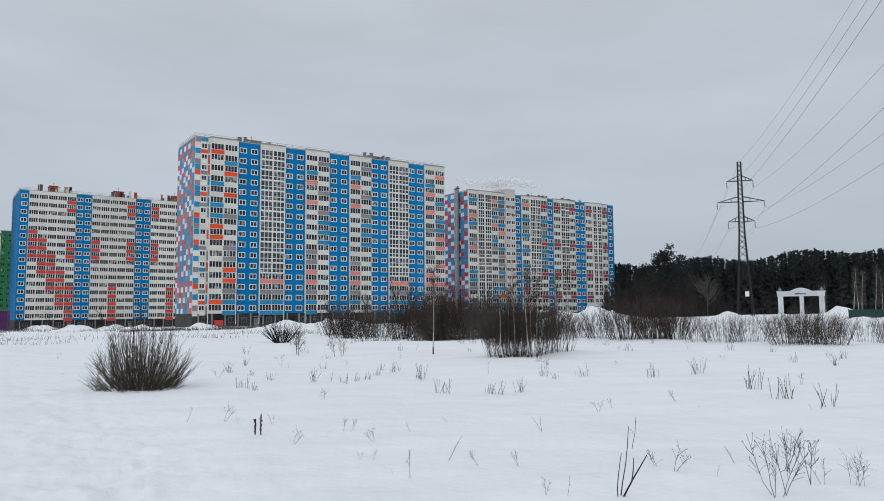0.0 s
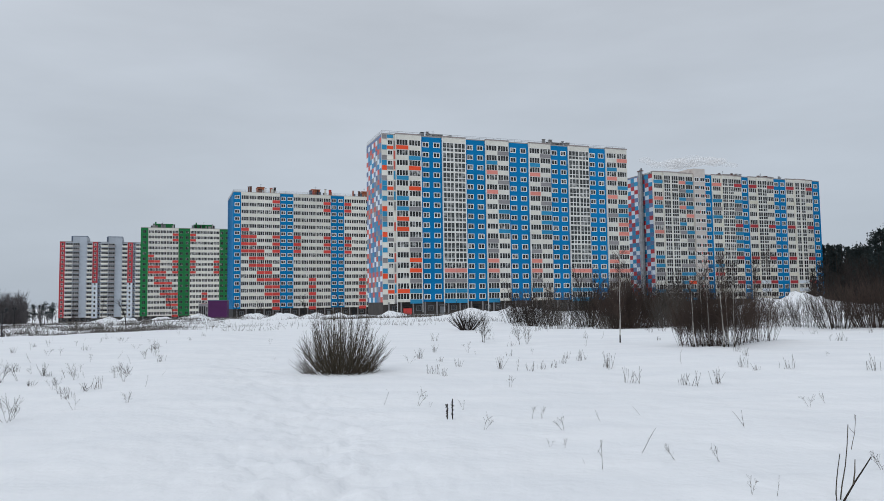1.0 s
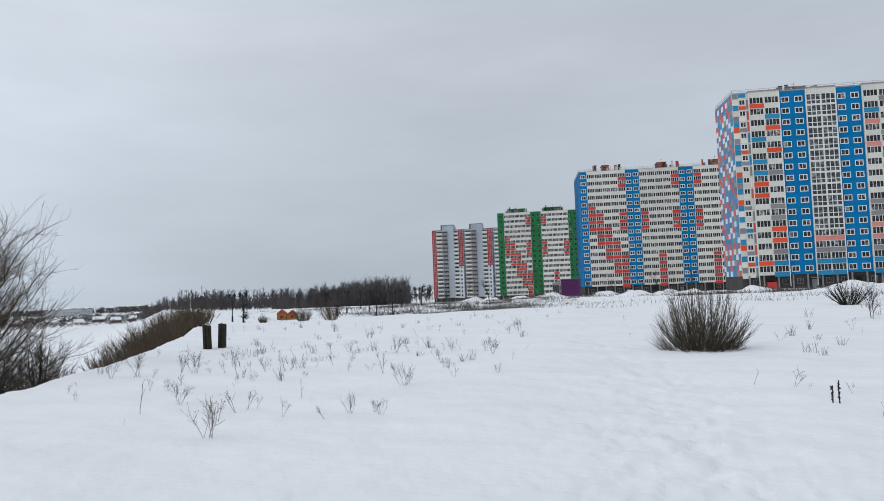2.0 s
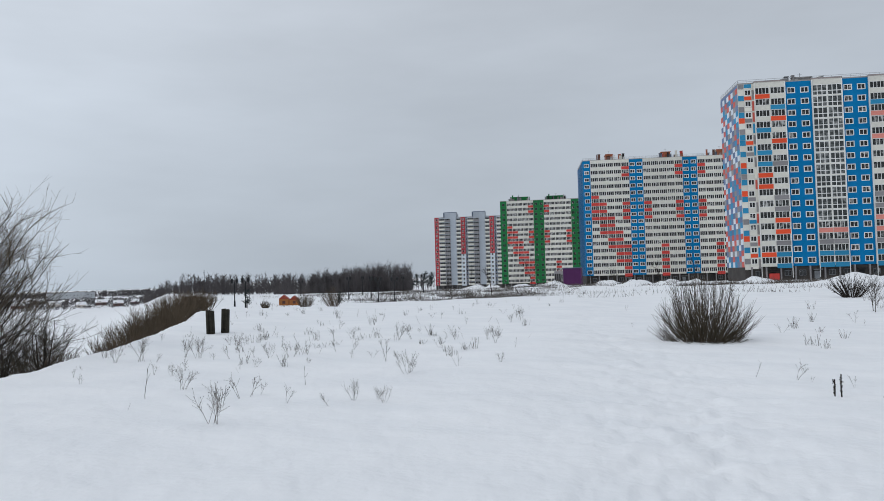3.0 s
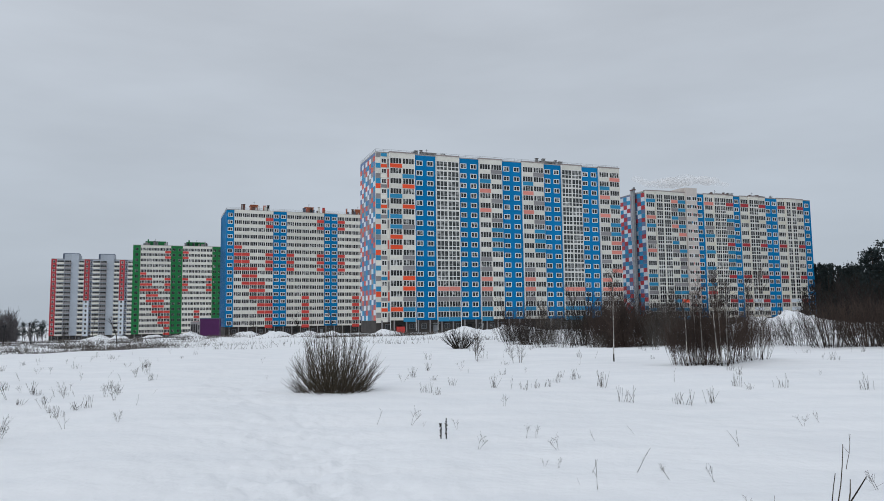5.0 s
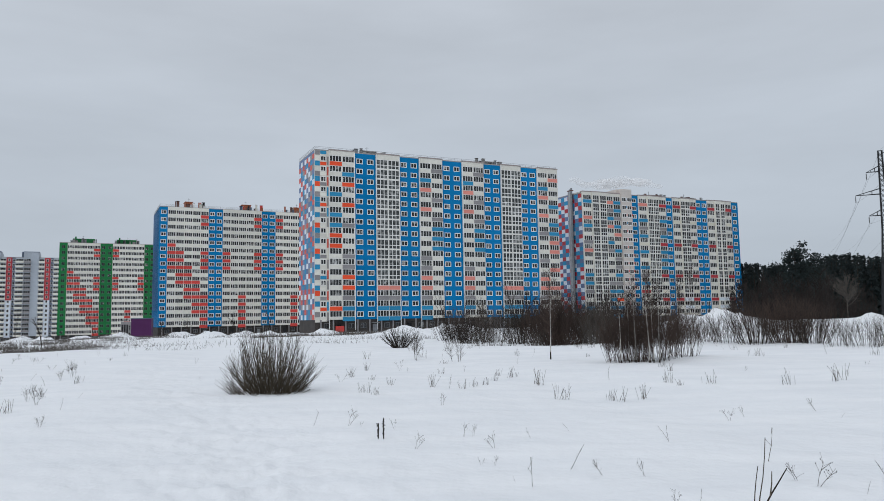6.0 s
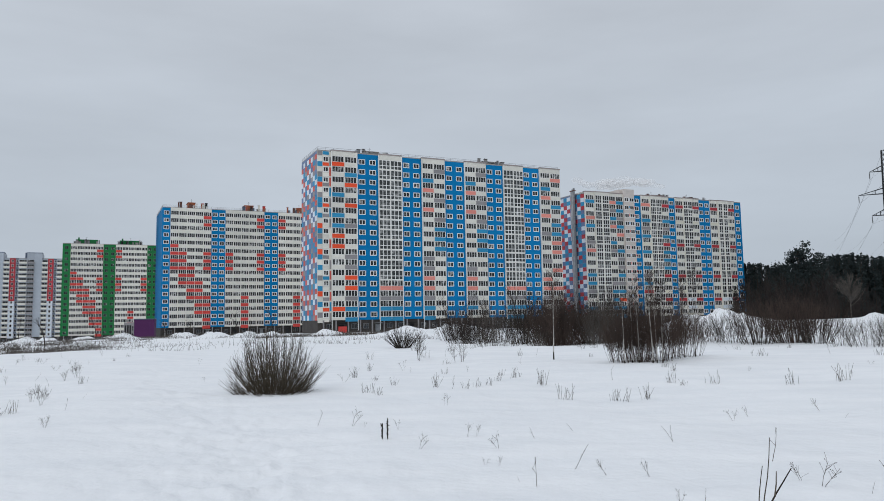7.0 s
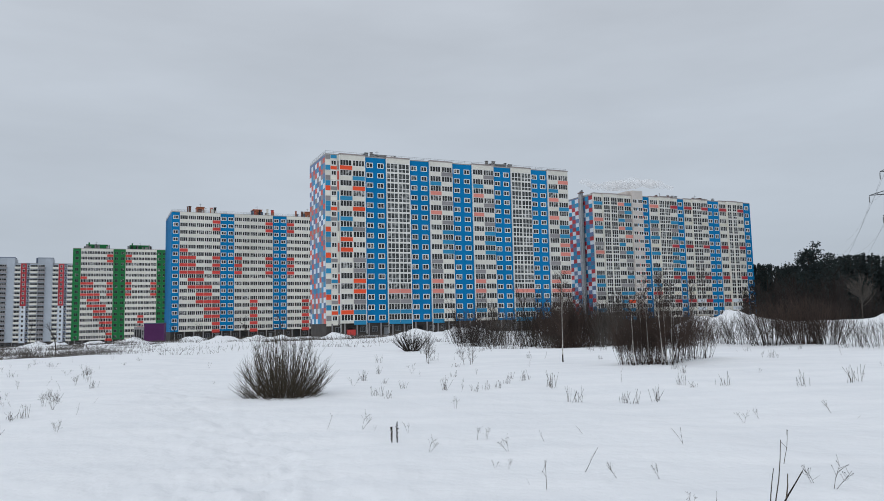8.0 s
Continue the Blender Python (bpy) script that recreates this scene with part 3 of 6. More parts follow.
def rooftop(b, spots, colour="G", rail=True, seed=1, house=2.0, tones=("roof", "steel", "dark_steel"), tall=(0.9, 2.3), reach=4.5):
    """Lift houses, vents and aerials on the roof; spots: (x, width)."""
    rng = random.Random(seed)
    T = b["top"] + 0.30
    for x, w in spots:
        bm = bmesh.new()
        box(bm, x, x + w, 3.0, 8.0, T, T + house)
        box(bm, x - 0.2, x + w + 0.2, 2.8, 8.2, T + house, T + house + 0.2)
        part("lift_house", bm, M[colour], b["root"])
        for _ in range(11):
            vx, vw, vh = x + rng.uniform(-reach, w + reach), rng.uniform(0.4, 1.2), rng.uniform(*tall)
            vy = rng.uniform(1.2, 2.8)
            bm = bmesh.new()
            box(bm, vx, vx + vw, vy, vy + vw, T, T + vh)
            box(bm, vx - 0.12, vx + vw + 0.12, vy - 0.12, vy + vw + 0.12, T + vh + 0.15, T + vh + 0.25)
            for q in (0.02, vw - 0.08):
                box(bm, vx + q, vx + q + 0.06, vy + 0.02, vy + 0.08, T + vh, T + vh + 0.15)
            part("roof_vent", bm, M[rng.choice(tones)], b["root"])
        bm = bmesh.new()
        ax = x + w * 0.6
        beam(bm, (ax, 6, T + house + 0.2), (ax, 6, T + house + 2.0), 0.05)
        beam(bm, (ax - 0.5, 6, T + house + 1.6), (ax + 0.5, 6, T + house + 1.6), 0.03)
        part("aerial", bm, M["dark_steel"], b["root"])
    if rail:
        bm = bmesh.new()
        L, D = b["length"], b["depth"]
        for a, c in (((0.1, 0.1), (L - 0.1, 0.1)), ((0.1, 0.1), (0.1, D - 0.1))):
            for hz in (0.35, 0.75):
                beam(bm, (*a, T + hz), (*c, T + hz), 0.035)
            n = int(math.hypot(c[0] - a[0], c[1] - a[1]) / 2.2)
            for i in range(n + 1):
                px, py = a[0] + (c[0] - a[0]) * i / n, a[1] + (c[1] - a[1]) * i / n
                beam(bm, (px, py, T), (px, py, T + 0.75), 0.03)
        part("roof_railing", bm, M["steel"], b["root"])


def checker(b, cols, key_string, x=0.0, y0=0.35, y1=None, seed=2):
    """Half-storey cladding panels on the side wall; no two neighbours share a colour."""
    rng = random.Random(seed)
    y1 = b["depth"] if y1 is None else y1
    w = (y1 - y0) / cols
    n = int((b["top"] - b["plinth"]) / (FLOOR / 2))
    before = [""] * n
    for i in range(cols):
        last = ""
        for j in range(n):
            c = rng.choice([k for k in key_string if k not in (last, before[j])])
            last = before[j] = c
            panel(b["root"], w, FLOOR / 2, c, x, y0 + w * (i + 0.5), b["plinth"] + FLOOR / 2 * (j + 0.5), -90)


def block_checkered():
    """The long blue and white block with loggias and a chequered gable."""
    b = building("apartment_building", (-30.92, 190.34, -1.40), 16, 4.60, 48.75, 77.5, 16.7,
                 "blue and white apartment block with chequered gable and coloured loggias")
    shell(b, "S", "S")
    # narrow strip at the corner: one window a storey between mixed panels
    holes_x = 2.35
    bm = bmesh.new()
    wall_sheet(bm, 0.0, 3.8, b["plinth"], b["top"], 0.0, [(holes_x, row_z(b, k), 1.35, 1.26) for k in range(16)], 0.3)
    part("wall", bm, M["white_wall"], b["root"])
    panel(b["root"], 1.40, 1.20, "G", 0.71, 0.0, b["top"] - 0.62)
    panel(b["root"], 1.75, 0.95, "B", holes_x, 0.0, b["top"] - 0.50)
    for k in range(16):
        z = row_z(b, k)
        window(b["root"], "corner", holes_x, 0.0, z)
        panel(b["root"], 1.40, 1.40, "WWBWBWWBBRWWWRBG"[k], 0.71, 0.0, z)
        panel(b["root"], 1.40, 1.34, "BGRGBBRGWBBGBWWW"[k], 0.71, 0.0, z - 1.39)
        panel(b["root"], 1.75, 0.95, "RWGWRGWWWGWBWGRW"[k], holes_x, 0.0, z - 1.40)
        panel(b["root"], 0.50, 2.4, "GQQBGBGWQWGQGQBG"[k], 3.54, 0.0, z - 0.6)
    section_loggia(b, 3.8, 11.0, ["RWWBWBBRRWWWWWRW", "WBRWRWGWWGGRRGBB"])
    section_plain(b, 11.0, 17.3, "blue", 2)
    section_glazed(b, 17.3, 24.2, 2, "PGBB")
    section_plain(b, 24.2, 30.4, "blue", 2)
    section_loggia(b, 30.4, 37.6, ["WBPWPWWWWGGPPGBB", "GWWGWGBBBWWWWWWW"])
    section_plain(b, 37.6, 44.1, "blue", 2)
    section_loggia(b, 44.1, 51.2, ["WBPWPWWWWWGPPGBW", "GWWGWGBBBWWWWWWW"])
    section_plain(b, 51.2, 57.2, "blue", 2)
    section_glazed(b, 57.2, 64.1, 2, "PGBB")
    section_plain(b, 64.1, 70.1, "blue", 2)
    section_loggia(b, 70.1, 77.5, ["WBPWPWGWWGWPPGWW", "PWWBWBBPPWPWPWGW"])
    checker(b, 8, "SSSQQLLBG", seed=3)
    rooftop(b, [(14.5, 4.0), (52.0, 4.0)], "roof", seed=4, house=1.2, tones=("roof", "steel", "frame", "pale_steel", "G"), tall=(0.5, 1.7), reach=3.5)
    # red shop front in the ground floor
    bm = bmesh.new()
    box(bm, 5.6, 7.9, -0.45, 0.2, -0.8, 1.5)
    part("shop_front", bm, M["R2"], b["root"], "red shop front in the ground floor")
    for x in (3.8, 11.0, 17.3, 24.2, 30.4, 44.1, 57.2, 70.1):
        bm = bmesh.new()
        beam(bm, (x, -0.66, 0.4), (x, -0.66, b["top"]), 0.09, 6)
        part("downpipe", bm, M["frame"], b["root"])
    return b


DIAGONAL = {0: "4", 1: "4", 4: "0", 5: "014", 6: "014", 7: "0124", 8: "12", 9: "123", 10: "23", 11: "234", 12: "34", 13: "34", 14: "4", 15: "4"}
SQUARES = {0: "4", 1: "4", 5: "04", 6: "04", 7: "04", 11: "2", 12: "2", 13: "2", 14: "2", 15: "2"}
SQUARES_FIRST = {0: "0", 1: "0", 5: "04", 6: "04", 7: "04", 11: "2", 12: "2", 13: "2", 14: "2", 15: "2"}


def block_diagonal_blue():
    b = building("apartment_building", (-102.05, 269.57, -3.05), 16, 4.60, 48.50, 62.0, 27.0,
                 "white apartment block with blue strips and red panels set in diagonals", TURN + 1.0)
    shell(b, "sky_lit_blue", "sky_lit_blue")
    section_plain(b, 0.0, 2.9, "blue", 1)
    section_bays(b, 2.9, 17.8, DIAGONAL)
    section_plain(b, 17.8, 23.1, "blue", 2)
    section_bays(b, 23.1, 38.1, SQUARES)
    section_plain(b, 38.1, 43.7, "blue", 2)
    section_bays(b, 43.7, 58.6, SQUARES_FIRST)
    section_plain(b, 58.6, 62.0, "blue", 1)
    rooftop(b, [(9.5, 2.6), (31.0, 3.4), (52.0, 3.0)], "orange", seed=6, house=2.4, tones=("white_wall", "dark_steel", "brown", "orange", "navy", "frame", "R2"), tall=(0.8, 2.4), reach=5.0)


def block_diagonal_green():
    b = building("apartment_building", (-182.60, 353.89, -6.55), 16, 4.60, 48.50, 43.6, 15.0,
                 "white apartment block with green strips and red panels set in diagonals")
    shell(b, "green", "green")
    section_plain(b, 0.0, 3.6, "green", 1, "tinted", (1.5, 1.5))
    section_bays(b, 3.6, 18.2, DIAGONAL)
    section_plain(b, 18.2, 23.9, "green", 2, "tinted", (1.5, 1.5))
    section_bays(b, 23.9, 38.6, SQUARES_FIRST)
    section_plain(b, 38.6, 43.6, "green", 2, "tinted", (1.5, 1.5))
    for x0, x1 in ((5.6, 15.6), (25.6, 35.2)):
        bm = bmesh.new()
        box(bm, x0, x1, 3.0, 8.5, b["top"] + 0.3, b["top"] + 2.6)
        box(bm, x0 + 1.0, x0 + 1.7, 3.2, 4.0, b["top"] + 2.6, b["top"] + 3.6)
        part("lift_house", bm, M["green"], b["root"])
    rooftop(b, [(8.5, 3.0), (29.0, 3.0)], "green", rail=False, seed=8)


def balcony_stack(b, x0, x1, y=0.0, top=None, key="W"):
    """White balconies before dark glazed recesses."""
    cx, w = (x0 + x1) / 2, x1 - x0
    kind = "recess_%d" % round(w * 10)
    if kind not in WIN:
        define(kind, w - 0.5, 1.62, max(2, round(w / 1.3)), bar=0.09, rim=0.06)
    bm = bmesh.new()
    wall_sheet(bm, x0, x1, b["plinth"], b["top"] if top is None else top, y, [(cx, row_z(b, k), w - 0.5, 1.62) for k in range(b["rows"])], y + 0.6)
    part("wall", bm, M["grey"], b["root"])
    bm = bmesh.new()
    box(bm, -w / 2, w / 2, -1.0, -0.92, 0.0, 1.12)
    box(bm, -w / 2, w / 2, -0.92, 0.0, 0.0, 0.14)
    box(bm, -w / 2, -w / 2 + 0.08, -0.92, 0.0, 0.14, 1.12)
    box(bm, w / 2 - 0.08, w / 2, -0.92, 0.0, 0.14, 1.12)
    me = mesh_of("balcony", bm, M[key])
    for k in range(b["rows"]):
        window(b["root"], kind, cx, y, row_z(b, k))
        put("balcony", me, b["root"], cx, y, row_z(b, k) - 1.55)


def block_towers():
    b = building("apartment_building", (-274.34, 429.68, -8.0), 17, 4.60, 51.0, 50.0, 16.0,
                 "far grey and white apartment block with red strips and balconies")
    shell(b, "D", "grey")

    def strip(x0, x1, mat, cols, y=0.0, top=None, kind="single", size=(1.1, 1.5)):
        section_plain(b, x0, x1, mat, cols, kind, size, y, top)

    strip(0.0, 3.1, "D", 1)
    for o in (0.0, 20.4):
        balcony_stack(b, 3.1 + o, 7.5 + o)
        balcony_stack(b, 7.5 + o, 11.5 + o, -1.0, b["top"] + 3.4, "G")
        bm = bmesh.new()
        box(bm, 11.5 + o, 15.5 + o, -1.0, b["depth"], b["plinth"], b["top"] + 3.4)
        part("wall", bm, M["grey"], b["root"])
        bm = bmesh.new()
        box(bm, 7.3 + o, 15.7 + o, -1.2, 8.0, b["top"] + 3.4, b["top"] + 3.7)
        box(bm, 6.2 + o, 7.3 + o, 2.0, 4.0, b["top"], b["top"] + 3.8)
        part("roof", bm, M["navy"], b["root"])
        balcony_stack(b, 15.5 + o, 18.7 + o)
        strip(18.7 + o, 21.8 + o, "D", 1)
        for k in range(9, 17):
            panel(b["root"], 0.95, 1.6, "L", 19.18 + o, 0.0, row_z(b, k))
            panel(b["root"], 0.95, 1.6, "L", 21.32 + o, 0.0, row_z(b, k))
            panel(b["root"], 3.1, 1.2, "L", 20.25 + o, 0.0, row_z(b, k) - 1.4)
        strip(21.8 + o, 23.5 + o, "navy", 1)
    balcony_stack(b, 43.9, 47.5)
    strip(47.5, 50.0, "grey", 1)


def block_with_flue():
    """The farther chequered block with the flue pipe up its gable."""
    b = building("apartment_building", (51.58, 241.47, -1.85), 15, 4.60, 45.60, 72.7, 14.4,
                 "blue and white apartment block with glazed bays and tall flue")
    shell(b, "S", "blue")
    section_loggia(b, 0.0, 3.7, ["BWPBWGPWWBBGWBWW"], y=-0.3)
    section_glazed(b, 3.7, 9.8, 2, "W", "glazing_narrow", (2.6, 2.62), -0.75, "loggia_narrow", (2.8, 1.6))
    section_loggia(b, 9.8, 12.9, ["PGBPWBGWWWGBBBBB"], "loggia_narrow", (2.8, 1.6), y=-0.3)
    section_loggia(b, 12.9, 16.0, ["BBGBPWBGGBGBRBBB"], "loggia_narrow", (2.8, 1.6), y=-0.3)
    section_plain(b, 16.0, 20.6, "beige", 2, y=-0.9, top=b["top"] + 1.9)
    bm = bmesh.new()
    box(bm, 15.0, 20.6, 0.5, 8.0, b["top"], b["top"] + 1.9)
    part("lift_house", bm, M["beige"], b["root"])
    rng = random.Random(9)
    for k in range(15):
        for x in (17.15, 19.45):
            panel(b["root"], 0.42, 0.75, "QPBL"[rng.randint(0, 3)], x + 1.12 - 0.02, -0.9, row_z(b, k) + 0.2)
    section_plain(b, 20.6, 24.0, "blue", 1)
    section_loggia(b, 24.0, 28.0, ["PWBGBCBWBGBDWCW"], y=-0.3)
    section_glazed(b, 28.0, 33.0, 2, "WW", "glazing_mid", (2.3, 2.6), -0.75, "loggia_slim", (1.9, 1.5))
    section_loggia(b, 33.0, 36.7, ["DWBGBDBBBDWCDWW"], y=-0.3)
    section_plain(b, 36.7, 39.8, "blue", 1)
    reds = "DWCWWDWWWDWCDWW"
    for x in (39.8, 56.7):
        d = 3.55
        g = 11.3 if x < 50 else 12.2
        section_loggia(b, x, x + d, [reds], y=-0.3)
        section_glazed(b, x + d, x + g - d, 2, "LLC", "glazing_slim", (1.95, 2.6), -0.75, "loggia_slim", (1.9, 1.5))
        section_loggia(b, x + g - d, x + g, [reds], y=-0.3)
    section_plain(b, 51.1, 56.7, "blue", 2)
    section_plain(b, 68.9, 72.7, "blue", 1)
    checker(b, 7, "SSDDLLB", seed=12)
    rooftop(b, [(32.0, 4.0), (49.0, 4.0)], "roof", seed=14, rail=False, house=0.9, tones=("roof", "brown", "pale_steel"), tall=(0.3, 1.1), reach=3.5)
    # flue: steel pipes on a frame up the gable
    for i, y in enumerate((5.2, 6.0, 6.8)):
        bm = bmesh.new()
        beam(bm, (-0.6, y, 0), (-0.6, y, b["top"] + 2.2 - 0.3 * i), 0.33, 10)
        part("flue_pipe", bm, M["pale_steel" if i else "steel"], b["root"], "tall metal flue pipe")
    for z in range(3, 47, 4):
        bm = bmesh.new()
        box(bm, -0.62, 0.0, 4.8, 7.2, z, z + 0.12)
        part("flue_bracket", bm, M["dark_steel"], b["root"])
    bm = bmesh.new()
    box(bm, -1.0, 0.0, 4.8, 7.2, b["top"] + 1.2, b["top"] + 1.45)
    part("flue_bracket", bm, M["brown"], b["root"])


define("glazing_slim", 1.95, 2.6, 2, rows=2, bar=0.13, rim=0.11, glass="pane_bright", low=0.38)
define("glazing_mid", 2.3, 2.6, 3, rows=2, bar=0.12, rim=0.10, glass="pane_bright", low=0.38)
define("loggia_slim", 1.9, 1.5, 2, bar=0.11, rim=0.11, glass="pane_bright")
block_checkered()
block_diagonal_blue()
block_diagonal_green()
block_towers()
block_with_flue()


# ---------------------------------------------------------------- shrubs and trees
def polar(az, r):
    a = radians(az)
    return r * math.sin(a), r * math.cos(a)


def plant_root(name, x, y, label, category, group="", sink=0.03):
    root = new(name)
    root.location = (x, y, gz(x, y) - sink)
    tagged(root, label, category, group)
    return root


def shrub(name, x, y, h, w, stems, label, mat="twig", seed=1, thick=0.011, twigs=7, lean=0.62, group="shrubs", twig_mat=None, sink=0.03, tip=0.32, foot=0.16, rise=0.07, core=0.5, low=1):
    """A many-stemmed shrub that fans out from its foot."""
    rng = random.Random(seed)
    root = plant_root(name, x, y, label, "shrub", group, sink)
    big, small = Twigs(), Twigs()
    for _ in range(stems):
        a, q = rng.uniform(0, math.tau), rng.random() ** core
        start = Vector((math.cos(a) * q * w * foot, math.sin(a) * q * w * foot, -0.02))
        tilt = q * lean * 1.55
        d = Vector((math.cos(a) * math.sin(tilt), math.sin(a) * math.sin(tilt), math.cos(tilt)))
        reach = 1.0 / math.sqrt((math.sin(tilt) / (w * 0.52)) ** 2 + (math.cos(tilt) / h) ** 2) * rng.uniform(0.72, 1.03)
        pts = bent(rng, start, d, reach, 5, 0.07, rise)
        big.tube(pts, thick * rng.uniform(0.7, 1.3), thick * tip)
        for _ in range(twigs):
            i = rng.randint(low, 4)
            p = pts[i].lerp(pts[i + 1], rng.random())
            e = (pts[i + 1] - pts[i]).normalized() + Vector((rng.gauss(0, 0.42), rng.gauss(0, 0.42), rng.uniform(0.0, 0.4)))
            small.tube(bent(rng, p, e, reach * rng.uniform(0.14, 0.36), 2, 0.14, 0.06), thick * 0.5, thick * 0.22)
    st = tagged(new("branchwork", big.mesh("branchwork", M[mat])), kind="stuff")
    st.parent = root
    tw = tagged(new("crown", small.mesh("crown", M[twig_mat or mat])), kind="stuff")
    tw.parent = root
    return root


def grow(t, small, rng, start, d, length, radius, level, wobble, lift, spread, counts):
    """A limb and all that branches off it."""
    steps = 7 if level == 0 else 5 if level == 1 else 3 if level == 2 else 2
    pts = bent(rng, start, d, length, steps, wobble, lift)
    (t if level < 2 else small).tube(pts, radius, radius * 0.35, 6 if level == 0 else 4 if level == 1 else 3)
    if level >= len(counts):
        return
    for _ in range(counts[level]):
        u = rng.uniform(0.22, 1.0) if level else rng.uniform(0.18, 1.0)
        i = min(int(u * steps), steps - 1)
        p = pts[i].lerp(pts[i + 1], u * steps - i)
        e = (pts[i + 1] - pts[i]).normalized()
        side = Vector((rng.gauss(0, 1), rng.gauss(0, 1), rng.gauss(0, 0.5)))
        side = (side - e * side.dot(e)).normalized()
        nd = (e + side * rng.uniform(0.5, 1.0) * spread).normalized()
        grow(t, small, rng, p, nd, length * rng.uniform(0.30, 0.55) * (1.15 - 0.5 * u), radius * 0.45 * (1.1 - 0.5 * u), level + 1, wobble * 1.1, lift, spread, counts)


def bare_tree(name, x, y, h, label, stems=1, radius=0.12, counts=(12, 7, 5), seed=1, mat="bark", twig_mat="twig", spread=0.9, lean=0.1, wobble=0.10, lift=0.05, group="bare trees", sink=0.2, z=None):
    rng = random.Random(seed)
    root = plant_root(name, x, y, label, "tree", group, sink)
    if z is not None:
        root.location.z = z
    t, s = Twigs(), Twigs()
    for k in range(stems):
        a = rng.uniform(0, math.tau)
        tilt = rng.uniform(0.3, 1.0) * lean
        grow(t, s, rng, Vector((math.cos(a) * 0.2 * (stems > 1), math.sin(a) * 0.2 * (stems > 1), -0.1)), Vector((math.cos(a) * tilt, math.sin(a) * tilt, 1)), h * rng.uniform(0.8, 1.0), radius, 0, wobble, lift, spread, counts)
    a = new("trunk", t.mesh("trunk", M[mat]))
    a.parent = root
    b = new("crown", s.mesh("crown", M[twig_mat]))
    b.parent = root
    return root


def arc(rng, a, c, b, steps, wobble):
    """A curved line from a by way of c to b."""
    pts = []
    for k in range(steps + 1):
        u = k / steps
        p = a * ((1 - u) ** 2) + c * (2 * u * (1 - u)) + b * (u * u)
        pts.append(p + Vector((rng.gauss(0, wobble), rng.gauss(0, wobble), rng.gauss(0, wobble))) * (1.0 if k else 0.0))
    return pts


def domed_shrub(name, x, y, h, wide, stems, foot, label, mat, seed, thick, twigs):
    """A rounded shrub: stems rise from a broad foot and end on a dome."""
    rng = random.Random(seed)
    root = plant_root(name, x, y, label, "shrub", "shrubs", 0.04)
    big, small = Twigs(), Twigs()
    for _ in range(stems):
        a = rng.uniform(0, math.tau)
        up = rng.uniform(0.06, 1.0)
        out = math.sqrt(1 - up * up)
        full = rng.uniform(0.70, 1.04) * (1 + 0.07 * math.sin(3 * a + 1.0)) * (1 + 0.13 * out * up)
        end = Vector((math.cos(a) * out * wide, math.sin(a) * out * wide, up * h)) * full
        b = a + rng.gauss(0, 0.5)
        q = foot * min(1.0, out * rng.uniform(0.5, 1.15))
        start = Vector((math.cos(b) * q, math.sin(b) * q, -0.05))
        mid = start.lerp(end, 0.55) + Vector((math.cos(a) * 0.10, math.sin(a) * 0.10, -0.06 * h * out))
        pts = arc(rng, start, mid, end, 6, 0.012)
        big.tube(pts, thick * rng.uniform(0.7, 1.35), thick * 0.30)
        for _ in range(twigs):
            i = rng.randint(1, 5)
            p = pts[i].lerp(pts[i + 1], rng.random())
            e = (pts[i + 1] - pts[i]).normalized() + Vector((rng.gauss(0, 0.30), rng.gauss(0, 0.30), rng.uniform(0.0, 0.45)))
            small.tube(bent(rng, p, e, h * rng.uniform(0.10, 0.26), 2, 0.12, 0.06), thick * 0.42, thick * 0.18)
    for nm, tw in (("branchwork", big), ("crown", small)):
        o = tagged(new(nm, tw.mesh(nm, M[mat])), kind="stuff")
        o.parent = root


